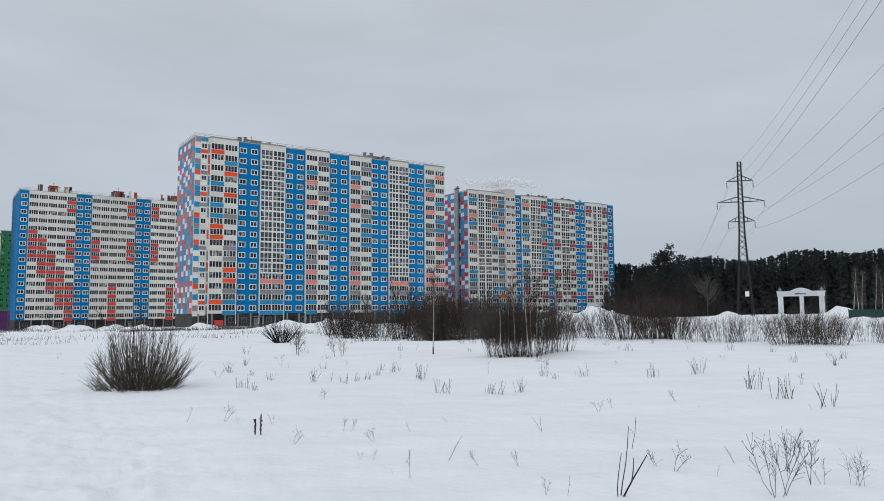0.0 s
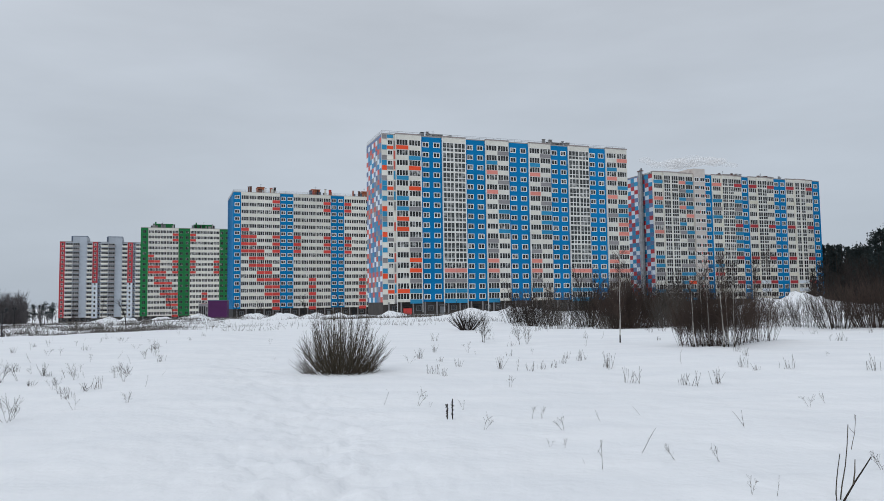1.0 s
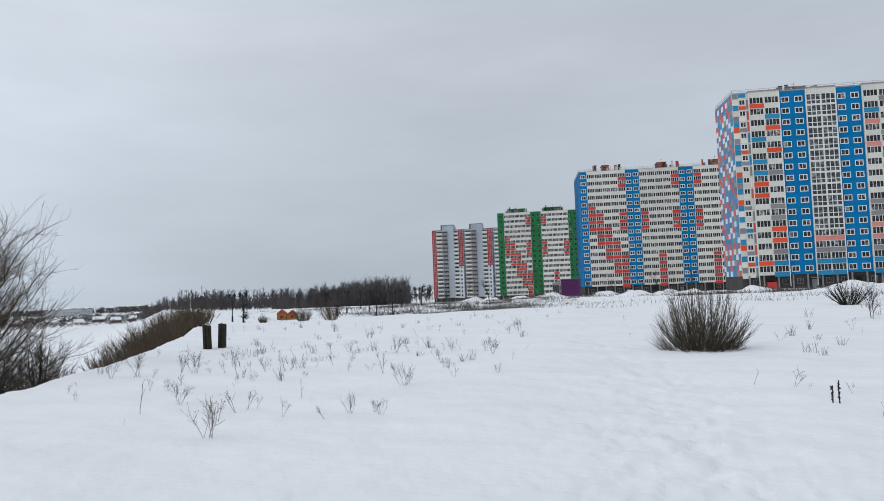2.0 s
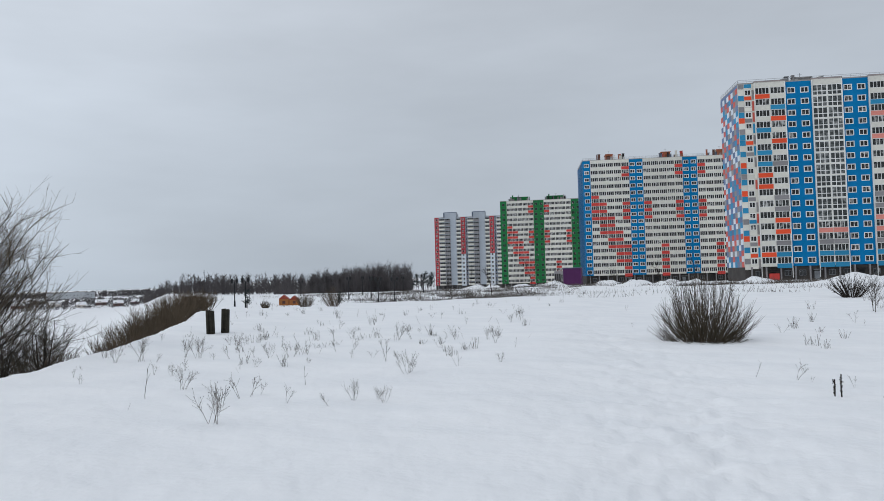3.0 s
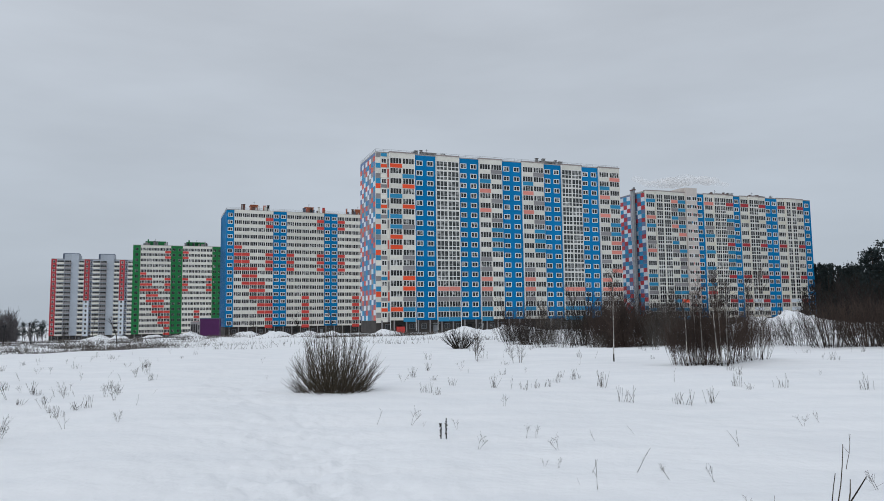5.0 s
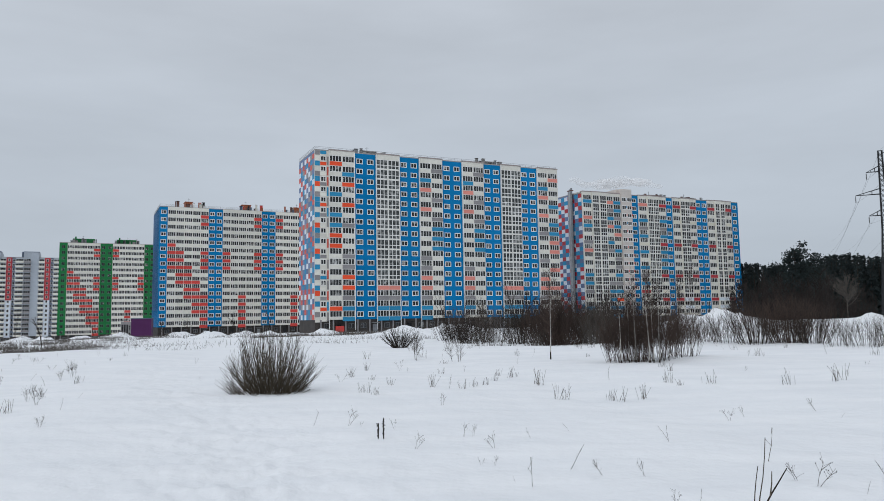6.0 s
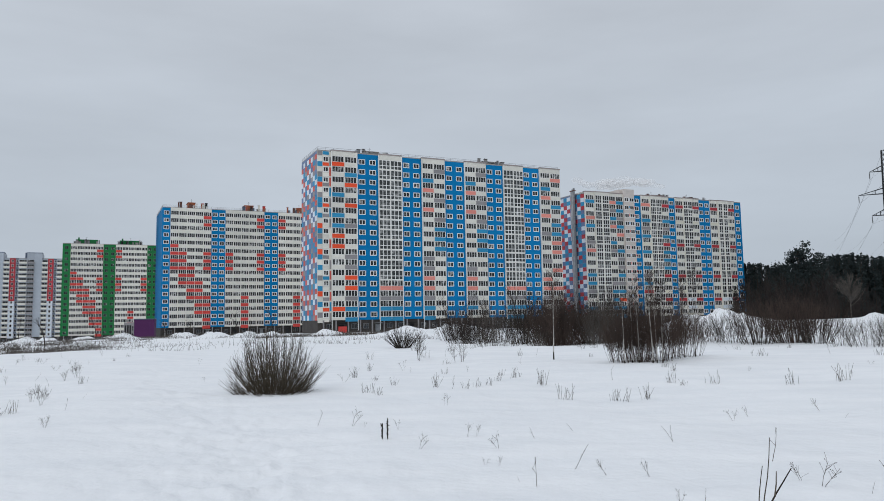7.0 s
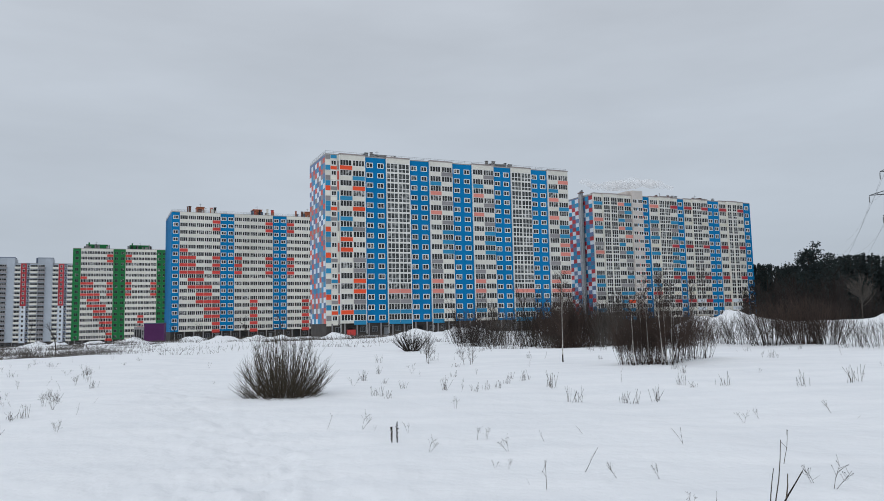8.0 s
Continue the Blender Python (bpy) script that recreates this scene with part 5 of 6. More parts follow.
# ---------------------------------------------------------------- power line
def pylon(x, y, turn):
    """A lattice tower for two circuits: tapering body, three pairs of arms, insulators."""
    z = gz(x, y) - 0.3
    root = new("power_pylon")
    root.matrix_world = pose(x, y, z, 0, 0, turn)
    tagged(root, "tall dark steel lattice power pylon with three pairs of arms", "pylon")

    def half(h):
        return 1.75 + (0.62 - 1.75) * min(h / 20.0, 1) if h < 20 else 0.62 - 0.22 * (h - 20) / 15.5

    top = 37.7
    for sx in (-1, 1):
        for sy in (-1, 1):
            bm = bmesh.new()
            hs = [0, 5, 10, 15, 20, 29, top]
            for a, c in zip(hs, hs[1:]):
                beam(bm, (sx * half(a), sy * half(a), a), (sx * half(c), sy * half(c), c), 0.13)
            part("leg", bm, M["dark_steel"], root)
    h = 0.0
    while h < top - 0.6:
        step = max(1.15, half(h) * 1.75)
        n = min(h + step, top)
        bm = bmesh.new()
        for s in (-1, 1):
            for a, c in (((-1, s), (1, s)), ((s, -1), (s, 1))):
                p, q = half(h), half(n)
                beam(bm, (a[0] * p, a[1] * p, h), (c[0] * q, c[1] * q, n), 0.06)
                beam(bm, (c[0] * p, c[1] * p, h), (a[0] * q, a[1] * q, n), 0.06)
        part("bracing", bm, M["dark_steel"], root)
        h = n
    tips = []
    for hz, reach in ((23.1, 3.0), (27.9, 5.35), (33.0, 2.95)):
        for s in (-1, 1):
            bm = bmesh.new()
            p = half(hz)
            tip = (s * reach, 0, hz)
            for sy in (-1, 1):
                beam(bm, (s * p, sy * p, hz), tip, 0.085)
                beam(bm, (s * p, sy * p, hz + 1.25), tip, 0.075)
                for u in (0.33, 0.66):
                    lo = Vector((s * p, sy * p, hz)).lerp(Vector(tip), u)
                    hi = Vector((s * p, sy * p, hz + 1.25)).lerp(Vector(tip), u)
                    beam(bm, lo, hi, 0.05)
            part("arm", bm, M["dark_steel"], root)
            bm = bmesh.new()
            beam(bm, tip, (s * reach, 0, hz - 0.3), 0.05)
            for k in range(8):
                zz = hz - 0.35 - k * 0.16
                beam(bm, (s * reach, 0, zz), (s * reach, 0, zz - 0.10), 0.15, 8, 0.06)
            beam(bm, (s * reach, 0, hz - 0.3), (s * reach, 0, hz - 1.75), 0.03)
            part("insulator", bm, M["porcelain"], root)
            tips.append((s * reach, hz - 1.75))
    bm = bmesh.new()
    beam(bm, (0.0, 0, top), (0.9, 0, top - 0.7), 0.07)
    beam(bm, (-0.5, 0, top), (0.5, 0, top), 0.07)
    part("peak", bm, M["dark_steel"], root)
    bm = bmesh.new()
    box(bm, -0.1, 0.8, -1.75, -1.68, 5.0, 6.2)
    part("notice_plate", bm, M["frame"], root, "white notice plate on the pylon")
    tips.append((0.0, top))
    return Vector((x, y, z)), tips


px, py = polar(32.7, 187.0)
LINE = 26.4
tower, tips = pylon(px, py, -LINE)
la = radians(LINE)
fwd, rgt = Vector((math.sin(la), math.cos(la), 0)), Vector((math.cos(la), -math.sin(la), 0))
for run, sag, drop in ((-200.0, 4.2, 0.0), (210.0, 4.2, -1.5)):
    for off, hz in tips:
        tw = Twigs()
        a = tower + rgt * off + Vector((0, 0, hz))
        pts = []
        for k in range(41):
            u = k / 40
            pts.append(a + fwd * (run * u) + Vector((0, 0, drop * u - 4 * sag * u * (1 - u))))
        tw.tube(pts, 0.018, 0.018, 4)
        wire = new("power_cable", tw.mesh("power_cable", M["dark_steel"]))
        tagged(wire, "thin dark power cable strung from the pylon", "cable", "power cables")

# ---------------------------------------------------------------- gateway and fence
def gateway():
    """White gateway: three piers, a beam with a low arch, small domes at the ends."""
    az0, az1, r = 34.87, 37.88, 250.0
    (x0, y0), (x1, y1) = polar(az0, r), polar(az1, r)
    w = math.hypot(x1 - x0, y1 - y0)
    z = 1.65 - 250 * math.tan(radians(0.35))
    root = new("gateway")
    root.matrix_world = pose(x0, y0, z, 0, 0, math.degrees(math.atan2(y1 - y0, x1 - x0)))
    tagged(root, "white masonry gateway with an arched beam over two openings", "gate")
    for x, wd in ((0.0, 1.7), (w * 0.46, 1.4), (w - 1.7, 1.7)):
        bm = bmesh.new()
        box(bm, x, x + wd, -0.9, 0.9, -1.2, 0.5)
        box(bm, x + 0.12, x + wd * 0.45, -0.75, 0.75, 0.5, 5.6)
        box(bm, x + wd * 0.55, x + wd - 0.12, -0.75, 0.75, 0.5, 5.6)
        box(bm, x + wd * 0.42, x + wd * 0.58, -0.55, 0.55, 0.5, 5.6)
        part("pier", bm, M["gate"], root)
    bm = bmesh.new()
    box(bm, -0.1, w + 0.1, -0.9, 0.9, 5.6, 6.9)
    box(bm, -0.3, w + 0.3, -1.1, 1.1, 6.9, 7.2)
    part("beam", bm, M["gate"], root)
    bm = bmesh.new()
    n = 14
    lo, hi = w * 0.27, w * 0.73
    ring = []
    for yy in (-0.7, 0.7):
        ring.append([bm.verts.new((lo + (hi - lo) * k / n, yy, 7.2 + 1.0 * math.sin(math.pi * k / n) + (0.02 if 0 < k < n else 0))) for k in range(n + 1)])
    for k in range(n):
        bm.faces.new((ring[0][k], ring[0][k + 1], ring[1][k + 1], ring[1][k]))
    for rg in ring:
        bm.faces.new(rg)
    part("arch", bm, M["gate"], root)
    for x in (0.75, w - 0.75):
        bm = bmesh.new()
        bmesh.ops.create_uvsphere(bm, u_segments=10, v_segments=6, radius=0.6, matrix=Matrix.Translation((x, 0, 7.6)))
        beam(bm, (x, 0, 8.1), (x, 0, 8.7), 0.07, 6)
        part("dome", bm, M["steel"], root)
    for k in range(5):
        bm = bmesh.new()
        x = w * 0.38 + k * 0.62
        box(bm, x, x + 0.45, -0.98, -0.9, 6.1, 6.55)
        part("sign_bar", bm, M["sign"], root, "green bar of unreadable lettering")


gateway()


def fence():
    rng = random.Random(3)
    x0, y0 = polar(39.3, 150.0)
    root = new("sheet_fence")
    z = 1.65 - 150 * math.tan(radians(0.60))
    root.matrix_world = pose(x0, y0, z, 0, 0, -34)
    tagged(root, "dark green sheet-metal fence on the snow", "fence")
    bm = bmesh.new()
    for k in range(8):
        a = k * 0.25
        box(bm, a, a + 0.14, -0.03, 0.0, -0.6, 1.45)
        box(bm, a + 0.14, a + 0.25, 0.0, 0.03, -0.6, 1.45)
    me = mesh_of("fence_panel", bm, M["fence"])
    bm = bmesh.new()
    box(bm, -0.05, 0.05, 0.05, 0.15, -1.0, 1.55)
    post = mesh_of("fence_post", bm, M["dark_steel"])
    for k in range(22):
        put("fence_panel", me, root, k * 2.02, 0, 0)
        put("fence_post", post, root, k * 2.02, 0, 0)


fence()

# ---------------------------------------------------------------- things on the left
def stump_post(x, y, w, h, seed):
    """A pair of weathered wooden boards set upright as a post."""
    rng = random.Random(seed)
    root = plant_root("wooden_post", x, y, "squat weathered dark wooden post standing in the snow", "post", "pair of posts", 0.1)
    root.rotation_euler = (0, radians(rng.uniform(-2, 2)), radians(20 + rng.uniform(-6, 6)))
    for k, (a, b) in enumerate(((-w / 2, -w * 0.04), (w * 0.0, w / 2))):
        bm = bmesh.new()
        box(bm, a, b, -w * 0.45, w * 0.45, -0.3, h + 0.1 - 0.02 * k)
        bmesh.ops.bevel(bm, geom=bm.edges[:], offset=0.018, segments=2, affect="EDGES")
        for v in bm.verts:
            v.co += Vector((rng.gauss(0, 0.004), rng.gauss(0, 0.004), rng.gauss(0, 0.006)))
        part("board", bm, M["wood"], root)


stump_post(*polar(-50.12, 25.4), 0.228, 0.79, 1)
stump_post(*polar(-49.08, 25.6), 0.224, 0.82, 2)


def street_lamp(x, y, h, first=None):
    if first is not None:
        return copy_thing(first, pose(x, y, gz(x, y) - 0.1, 0, 0, (x * 37) % 180) @ Matrix.Diagonal((1, 1, 1, 1)))
    root = plant_root("street_lamp", x, y, "dark park lamp post with two lanterns on the snow", "lamp", "park lamps", 0.1)
    bm = bmesh.new()
    beam(bm, (0, 0, -0.2), (0, 0, 0.9), 0.14, 8, 0.11)
    beam(bm, (0, 0, 0.9), (0, 0, h - 0.5), 0.075, 8, 0.055)
    part("pole", bm, M["dark_steel"], root)
    bm = bmesh.new()
    beam(bm, (-0.42, 0, h - 0.62), (0.42, 0, h - 0.62), 0.04, 6)
    part("crossarm", bm, M["dark_steel"], root)
    for s in (-1, 1):
        bm = bmesh.new()
        beam(bm, (s * 0.42, 0, h - 0.60), (s * 0.42, 0, h - 0.2), 0.10, 8, 0.2)
        o = part("lantern", bm, M["dark_steel"], root)
        bm = bmesh.new()
        beam(bm, (s * 0.42, 0, h - 0.2), (s * 0.42, 0, h), 0.23, 8, 0.04)
        part("cap", bm, M["dark_steel"], o)
    return root


first_lamp = None
for az, r in ((-37.2, 100), (-35.9, 106), (-37.75, 128), (-38.4, 150), (-39.5, 126), (-48.2, 104), (-47.4, 92), (-33.6, 150), (-35.2, 170), (-43.2, 175)):
    x, y = polar(az, r)
    ob = street_lamp(x, y, 4.0, first_lamp)
    first_lamp = first_lamp or ob


def playhouse(x, y):
    root = plant_root("playhouse", x, y, "small orange timber playground house with a red roof", "playhouse", sink=0.2)
    root.rotation_euler = (0, 0, radians(35))
    for cx, w, h in ((-0.75, 1.2, 1.15), (0.75, 1.2, 1.0)):
        bm = bmesh.new()
        for sx in (-1, 1):
            for sy in (-1, 1):
                box(bm, cx + sx * w / 2 - 0.08, cx + sx * w / 2 + 0.08, sy * 0.5 - 0.08, sy * 0.5 + 0.08, 0, h)
        box(bm, cx - w / 2, cx + w / 2, -0.47, 0.47, 0.0, h)
        cabin = part("cabin", bm, M["ply"], root)
        # brown slab on the solid wall stands for the shade in a window hole
        bm = bmesh.new()
        box(bm, cx - 0.22, cx + 0.22, -0.50, -0.44, 0.45, 0.85)
        part("opening", bm, M["brown"], cabin, "dark slab painting the shade inside a window hole")
        bm = bmesh.new()
        v = [bm.verts.new(c) for c in ((cx - w * 0.62, -0.65, h), (cx + w * 0.62, -0.65, h), (cx + w * 0.62, 0.65, h), (cx - w * 0.62, 0.65, h), (cx, -0.65, h + 0.6), (cx, 0.65, h + 0.6))]
        for q in ((0, 1, 4), (2, 3, 5), (1, 2, 5, 4), (3, 0, 4, 5), (0, 3, 2, 1)):
            bm.faces.new([v[i] for i in q])
        part("roof", bm, M["red_roof"], root)
    bm = bmesh.new()
    box(bm, -0.2, 0.2, -0.3, 0.3, 0.6, 0.7)
    for s in (-0.3, 0.3):
        box(bm, -0.2, 0.2, s - 0.03, s + 0.03, 0.7, 1.1)
    part("bridge", bm, M["ply"], root)


playhouse(*polar(-44.1, 108))


def service_building():
    """Purple-clad low building between the blocks."""
    x0, y0 = polar(-23.2, 268)
    root = new("service_building")
    root.matrix_world = pose(x0, y0, -3.2, 0, 0, TURN - 8)
    tagged(root, "low purple-clad service building with a glazed grey end", "building")
    bm = bmesh.new()
    box(bm, 3.2, 9.6, 0.0, 8.0, -1.0, 6.5)
    part("wall", bm, M["purple"], root)
    bm = bmesh.new()
    box(bm, 0.0, 3.2, 0.05, 8.0, -1.0, 5.6)
    part("wall", bm, M["G"], root)
    for k in range(4):
        bm = bmesh.new()
        box(bm, 0.25 + k * 0.75, 0.75 + k * 0.75, -0.03, 0.05, 1.0, 4.6)
        part("pane", bm, M["pane"], root)
    bm = bmesh.new()
    box(bm, 3.0, 9.8, -0.2, 8.2, 6.5, 6.75)
    part("roof", bm, M["navy"], root)


service_building()


def far_house(x, y, w, d, h, turn, first=None):
    root = plant_root("house", x, y, "small far house with a snow-covered gable roof", "house", "riverside houses", 0.3)
    root.rotation_euler = (0, 0, radians(turn))
    bm = bmesh.new()
    box(bm, -w / 2, w / 2, -d / 2, d / 2, 0, h)
    part("wall", bm, M["brown" if int(x) % 2 else "beige"], root)
    bm = bmesh.new()
    v = [bm.verts.new(c) for c in ((-w * 0.56, -d * 0.6, h), (w * 0.56, -d * 0.6, h), (w * 0.56, d * 0.6, h), (-w * 0.56, d * 0.6, h), (-w * 0.56, 0, h + d * 0.42), (w * 0.56, 0, h + d * 0.42))]
    for q in ((0, 1, 5, 4), (2, 3, 4, 5), (1, 2, 5), (3, 0, 4), (0, 3, 2, 1)):
        bm.faces.new([v[i] for i in q])
    part("roof", bm, M["snow"], root)
    bm = bmesh.new()
    for k in (-1, 1):
        box(bm, k * w * 0.25 - 0.6, k * w * 0.25 + 0.6, -d / 2 - 0.05, -d / 2, h * 0.3, h * 0.75)
    part("window", bm, M["pane"], root)


hr = random.Random(12)
for az, r in ((-60.4, 640), (-58.7, 600), (-57.4, 650), (-56.3, 612), (-55.2, 645), (-62.6, 630)):
    far_house(*polar(az, r), hr.uniform(6, 9), hr.uniform(5, 6.5), hr.uniform(2.2, 3.0), hr.uniform(20, 70))


def far_slab(az, r, w, h):
    x, y = polar(az, r)
    root = plant_root("apartment_building", x, y, "far apartment slab with horizon haze painted into its pale walls", "apartment block", "far slabs", 1.0)
    root.rotation_euler = (0, 0, radians(-az))
    bm = bmesh.new()
    holes = [(-w / 2 + 2 + i * 4, 3 + j * 3, 1.2, 1.1) for i in range(int(w / 4)) for j in range(int(h / 3) - 1)]
    wall_sheet(bm, -w / 2, w / 2, 0, h, 0, holes, 12)
    part("wall", bm, M["haze"], root)
    bm = bmesh.new()
    box(bm, -w / 2 - 0.3, w / 2 + 0.3, -0.3, 12.3, h, h + 0.6)
    part("roof", bm, M["roof"], root)


for az, r, w, h in ((-59.2, 1000, 26, 9.5), (-58.2, 1010, 14, 9.0), (-60.3, 1020, 18, 8.5)):
    far_slab(az, r, w, h)

# radio mast on the far shore
mx, my = polar(-50.35, 480)
mast = plant_root("radio_mast", mx, my, "slim far radio mast above the trees", "mast")
bm = bmesh.new()
beam(bm, (0, 0, 0), (0, 0, 14.5), 0.22, 4, 0.12)
for k in range(3):
    beam(bm, (-0.6, 0, 12 + k), (0.6, 0, 12 + k), 0.1)
part("pole", bm, M["dark_steel"], mast)

# ---------------------------------------------------------------- dry weeds in the snow
def tuft_meshes(seed):
    """Upright dead dock stalks."""
    rng = random.Random(seed)
    t, s = Twigs(), Twigs()
    for _ in range(rng.randint(10, 16)):
        a, q = rng.uniform(0, math.tau), rng.uniform(0.02, 0.55)
        p = Vector((math.cos(a) * q, math.sin(a) * q * 0.5, -0.05))
        pts = bent(rng, p, Vector((rng.gauss(0, 0.24), rng.gauss(0, 0.15), 1)), rng.uniform(0.40, 1.05), 3, 0.06)
        t.tube(pts, 0.009, 0.006)
        for k in range(6):
            u = rng.uniform(0.45, 1.0) * 2.99
            i = int(u)
            s.blob(pts[i].lerp(pts[i + 1], u - i), rng.uniform(0.009, 0.019))
    return t.mesh("stalk", M["straw"]), s.mesh("seed_head", M["seed"])


def weed_meshes(seed, heads=True, lean=0.3, forks=5, stems=2, spread=0.55, thick=1.05):
    """Dry forked stems with dark heads."""
    rng = random.Random(seed)
    t, s = Twigs(), Twigs()
    for _ in range(stems):
        p = Vector((rng.gauss(0, 0.06), rng.gauss(0, 0.06), -0.05))
        d = Vector((rng.gauss(0, lean), rng.gauss(0, lean), 1))
        pts = bent(rng, p, d, rng.uniform(0.75, 1.05), 4, 0.09)
        t.tube(pts, 0.010 * thick, 0.005 * thick)
        ends = [pts[-1]]
        for _ in range(forks):
            u = rng.uniform(0.35, 0.95) * 3.99
            i = int(u)
            q = pts[i].lerp(pts[i + 1], u - i)
            e = (pts[i + 1] - pts[i]).normalized() + Vector((rng.gauss(0, spread), rng.gauss(0, spread), rng.uniform(-0.1, 0.4)))
            b = bent(rng, q, e, rng.uniform(0.14, 0.34), 2, 0.15)
            t.tube(b, 0.006 * thick, 0.0035 * thick)
            ends.append(b[-1])
        if heads:
            for q in ends:
                s.blob(q, rng.uniform(0.010, 0.020) * thick)
    if not s.v:
        s.blob(pts[-1], 0.012)
    return t.mesh("stalk", M["straw"]), s.mesh("seed_head", M["seed"])


TUFT = [tuft_meshes(200 + i) for i in range(6)]
FORKED = [weed_meshes(220 + i, True, 0.34, 7, 2, 0.75, 0.9) for i in range(6)]
BENT = [weed_meshes(240 + i, False, 0.45, 2, 1, 0.4) for i in range(5)]
BUSHY = [weed_meshes(260 + i, True, 0.27, 11, 6, 0.7, 0.60) for i in range(4)]


def weed(kind, x, y, h, rng):
    table, label = {
        "tuft": (TUFT, "tuft of upright dead brown stalks poking out of the snow"),
        "forked": (FORKED, "dry forked weed with dark seed heads in the snow"),
        "bent": (BENT, "single bent dry stalk leaning over the snow"),
        "bushy": (BUSHY, "bushy dry weed with many dark seed heads"),
    }[kind]
    stalks, heads = rng.choice(table)
    root = plant_root("dry_weed", x, y, label, "weed", "dry weeds", 0.01)
    root.rotation_euler = (0, 0, rng.uniform(0, math.tau))
    root.scale = (h, h, h) if kind != "tuft" else (max(h, 0.3) * 1.1, max(h, 0.3) * 1.1, h)
    for nm, me in (("stalk", stalks), ("seed_head", heads)):
        o = tagged(new(nm, me), kind="stuff")
        o.parent = root


wr = random.Random(77)
TUFTS = [(-2.39, 21.45, 0.35), (-1.64, 19.79, 0.2), (-1.05, 18.14, 0.24), (-1.54, 16.49, 0.27), (-1.26, 16.05, 0.26), (0.0, 17.42, 0.36), (0.28, 22.36, 0.27), (0.71, 17.23, 0.28), (0.99, 17.75, 0.23),
         (1.35, 18.13, 0.26), (1.66, 19.62, 0.2), (2.22, 20.46, 0.34), (2.68, 18.43, 0.46), (2.75, 15.5, 0.37), (3.74, 15.25, 0.32), (3.92, 15.2, 0.35), (4.46, 15.37, 0.36), (8.37, 17.01, 0.42),
         (10.06, 17.95, 0.48), (8.97, 13.84, 0.52), (8.58, 12.13, 0.49), (8.53, 11.01, 0.46), (6.66, 17.48, 0.37)]
FIELD = [(-0.24, 9.45, 0.3), (-0.59, 11.39, 0.23), (-1.37, 11.79, 0.39), (-1.14, 11.67, 0.12), (0.45, 10.59, 0.24), (0.58, 10.56, 0.24), (0.8, 9.39, 0.32), (0.55, 8.4, 0.15), (0.7, 8.32, 0.16), (1.77, 7.69, 0.24),
         (2.15, 7.5, 0.24), (2.05, 6.27, 0.21), (0.18, 14.01, 0.37), (3.53, 7.11, 0.31), (3.56, 6.86, 0.4), (4.58, 6.14, 0.51), (5.36, 7.12, 0.3), (4.68, 6.12, 0.29), (4.88, 12.02, 0.31), (5.27, 12.37, 0.25), (6.75, 12.82, 0.32)]
STALKS = [(1.05, 8.08, 0.16), (0.98, 7.27, 0.30), (1.54, 8.05, 0.29), (3.08, 9.55, 0.23), (2.0, 10.7, 0.16), (1.34, 10.12, 0.19), (0.83, 7.44, 0.09), (3.76, 8.24, 0.37), (4.42, 7.18, 0.27), (3.88, 6.56, 0.15),
          (2.24, 6.24, 0.17), (3.12, 9.65, 0.24), (6.64, 11.85, 0.12), (8.08, 10.79, 0.15), (-9.28, 6.57, 0.47), (-8.8, 5.89, 0.1), (-1.95, 11.98, 0.24), (-8.01, 8.47, 0.32)]
LEFT = [(-6.93, 5.74, 0.59), (-7.78, 6.58, 0.42), (-8.21, 7.33, 0.46), (-8.16, 7.49, 0.41), (-8.13, 7.65, 0.26), (-7.16, 7.16, 0.33), (-6.48, 7.27, 0.27), (-6.47, 7.78, 0.35), (-6.22, 7.99, 0.21), (-5.98, 7.81, 0.27),
        (-11.52, 8.29, 0.33), (-11.17, 8.4, 0.29), (-13.41, 11.91, 0.49), (-11.28, 10.9, 0.36), (-10.86, 11.02, 0.43), (-10.56, 9.81, 0.23), (-11.18, 11.83, 0.3), (-10.36, 12.49, 0.37), (-8.57, 11.38, 0.53),
        (-7.21, 10.14, 0.49), (-7.25, 10.34, 0.26), (-8.7, 13.6, 0.3), (-10.51, 12.13, 0.33), (-12.38, 14.26, 0.48), (-11.05, 15.27, 0.52), (-10.92, 15.67, 0.53), (-14.47, 11.63, 0.51)]
LEFT_FAR = [(-8.78, 13.63, 0.25), (-6.82, 11.17, 0.31), (-6.2, 11.66, 0.23), (-7.99, 14.87, 0.37), (-8.55, 15.51, 0.31), (-8.5, 14.75, 0.19), (-11.31, 22.3, 0.38), (-11.34, 23.1, 0.56), (-13.85, 26.64, 0.33),
            (-6.82, 21.53, 0.15), (-5.74, 19.34, 0.13), (-9.88, 30.45, 0.28), (-15.32, 23.48, 0.36), (-12.56, 21.36, 0.32)]
for x, y, h in TUFTS:
    weed("tuft", x, y, h, wr)
for x, y, h in FIELD:
    weed("forked", x, y, h * 0.85, wr)
for x, y, h in STALKS:
    weed("bent", x, y, h * 1.15, wr)
for x, y, h in LEFT + LEFT_FAR:
    weed(wr.choice(["forked", "bushy", "forked", "bushy"]), x, y, h * 0.9, wr)
for x, y, h in ((4.05, 5.88, 0.56), (4.77, 6.78, 0.45), (-9.52, 7.34, 0.42), (-14.0, 9.8, 0.63), (-14.43, 9.46, 0.45), (4.95, 6.0, 0.3), (-12.9, 10.4, 0.5), (-13.6, 10.6, 0.5)):
    weed("bushy", x, y, h, wr)
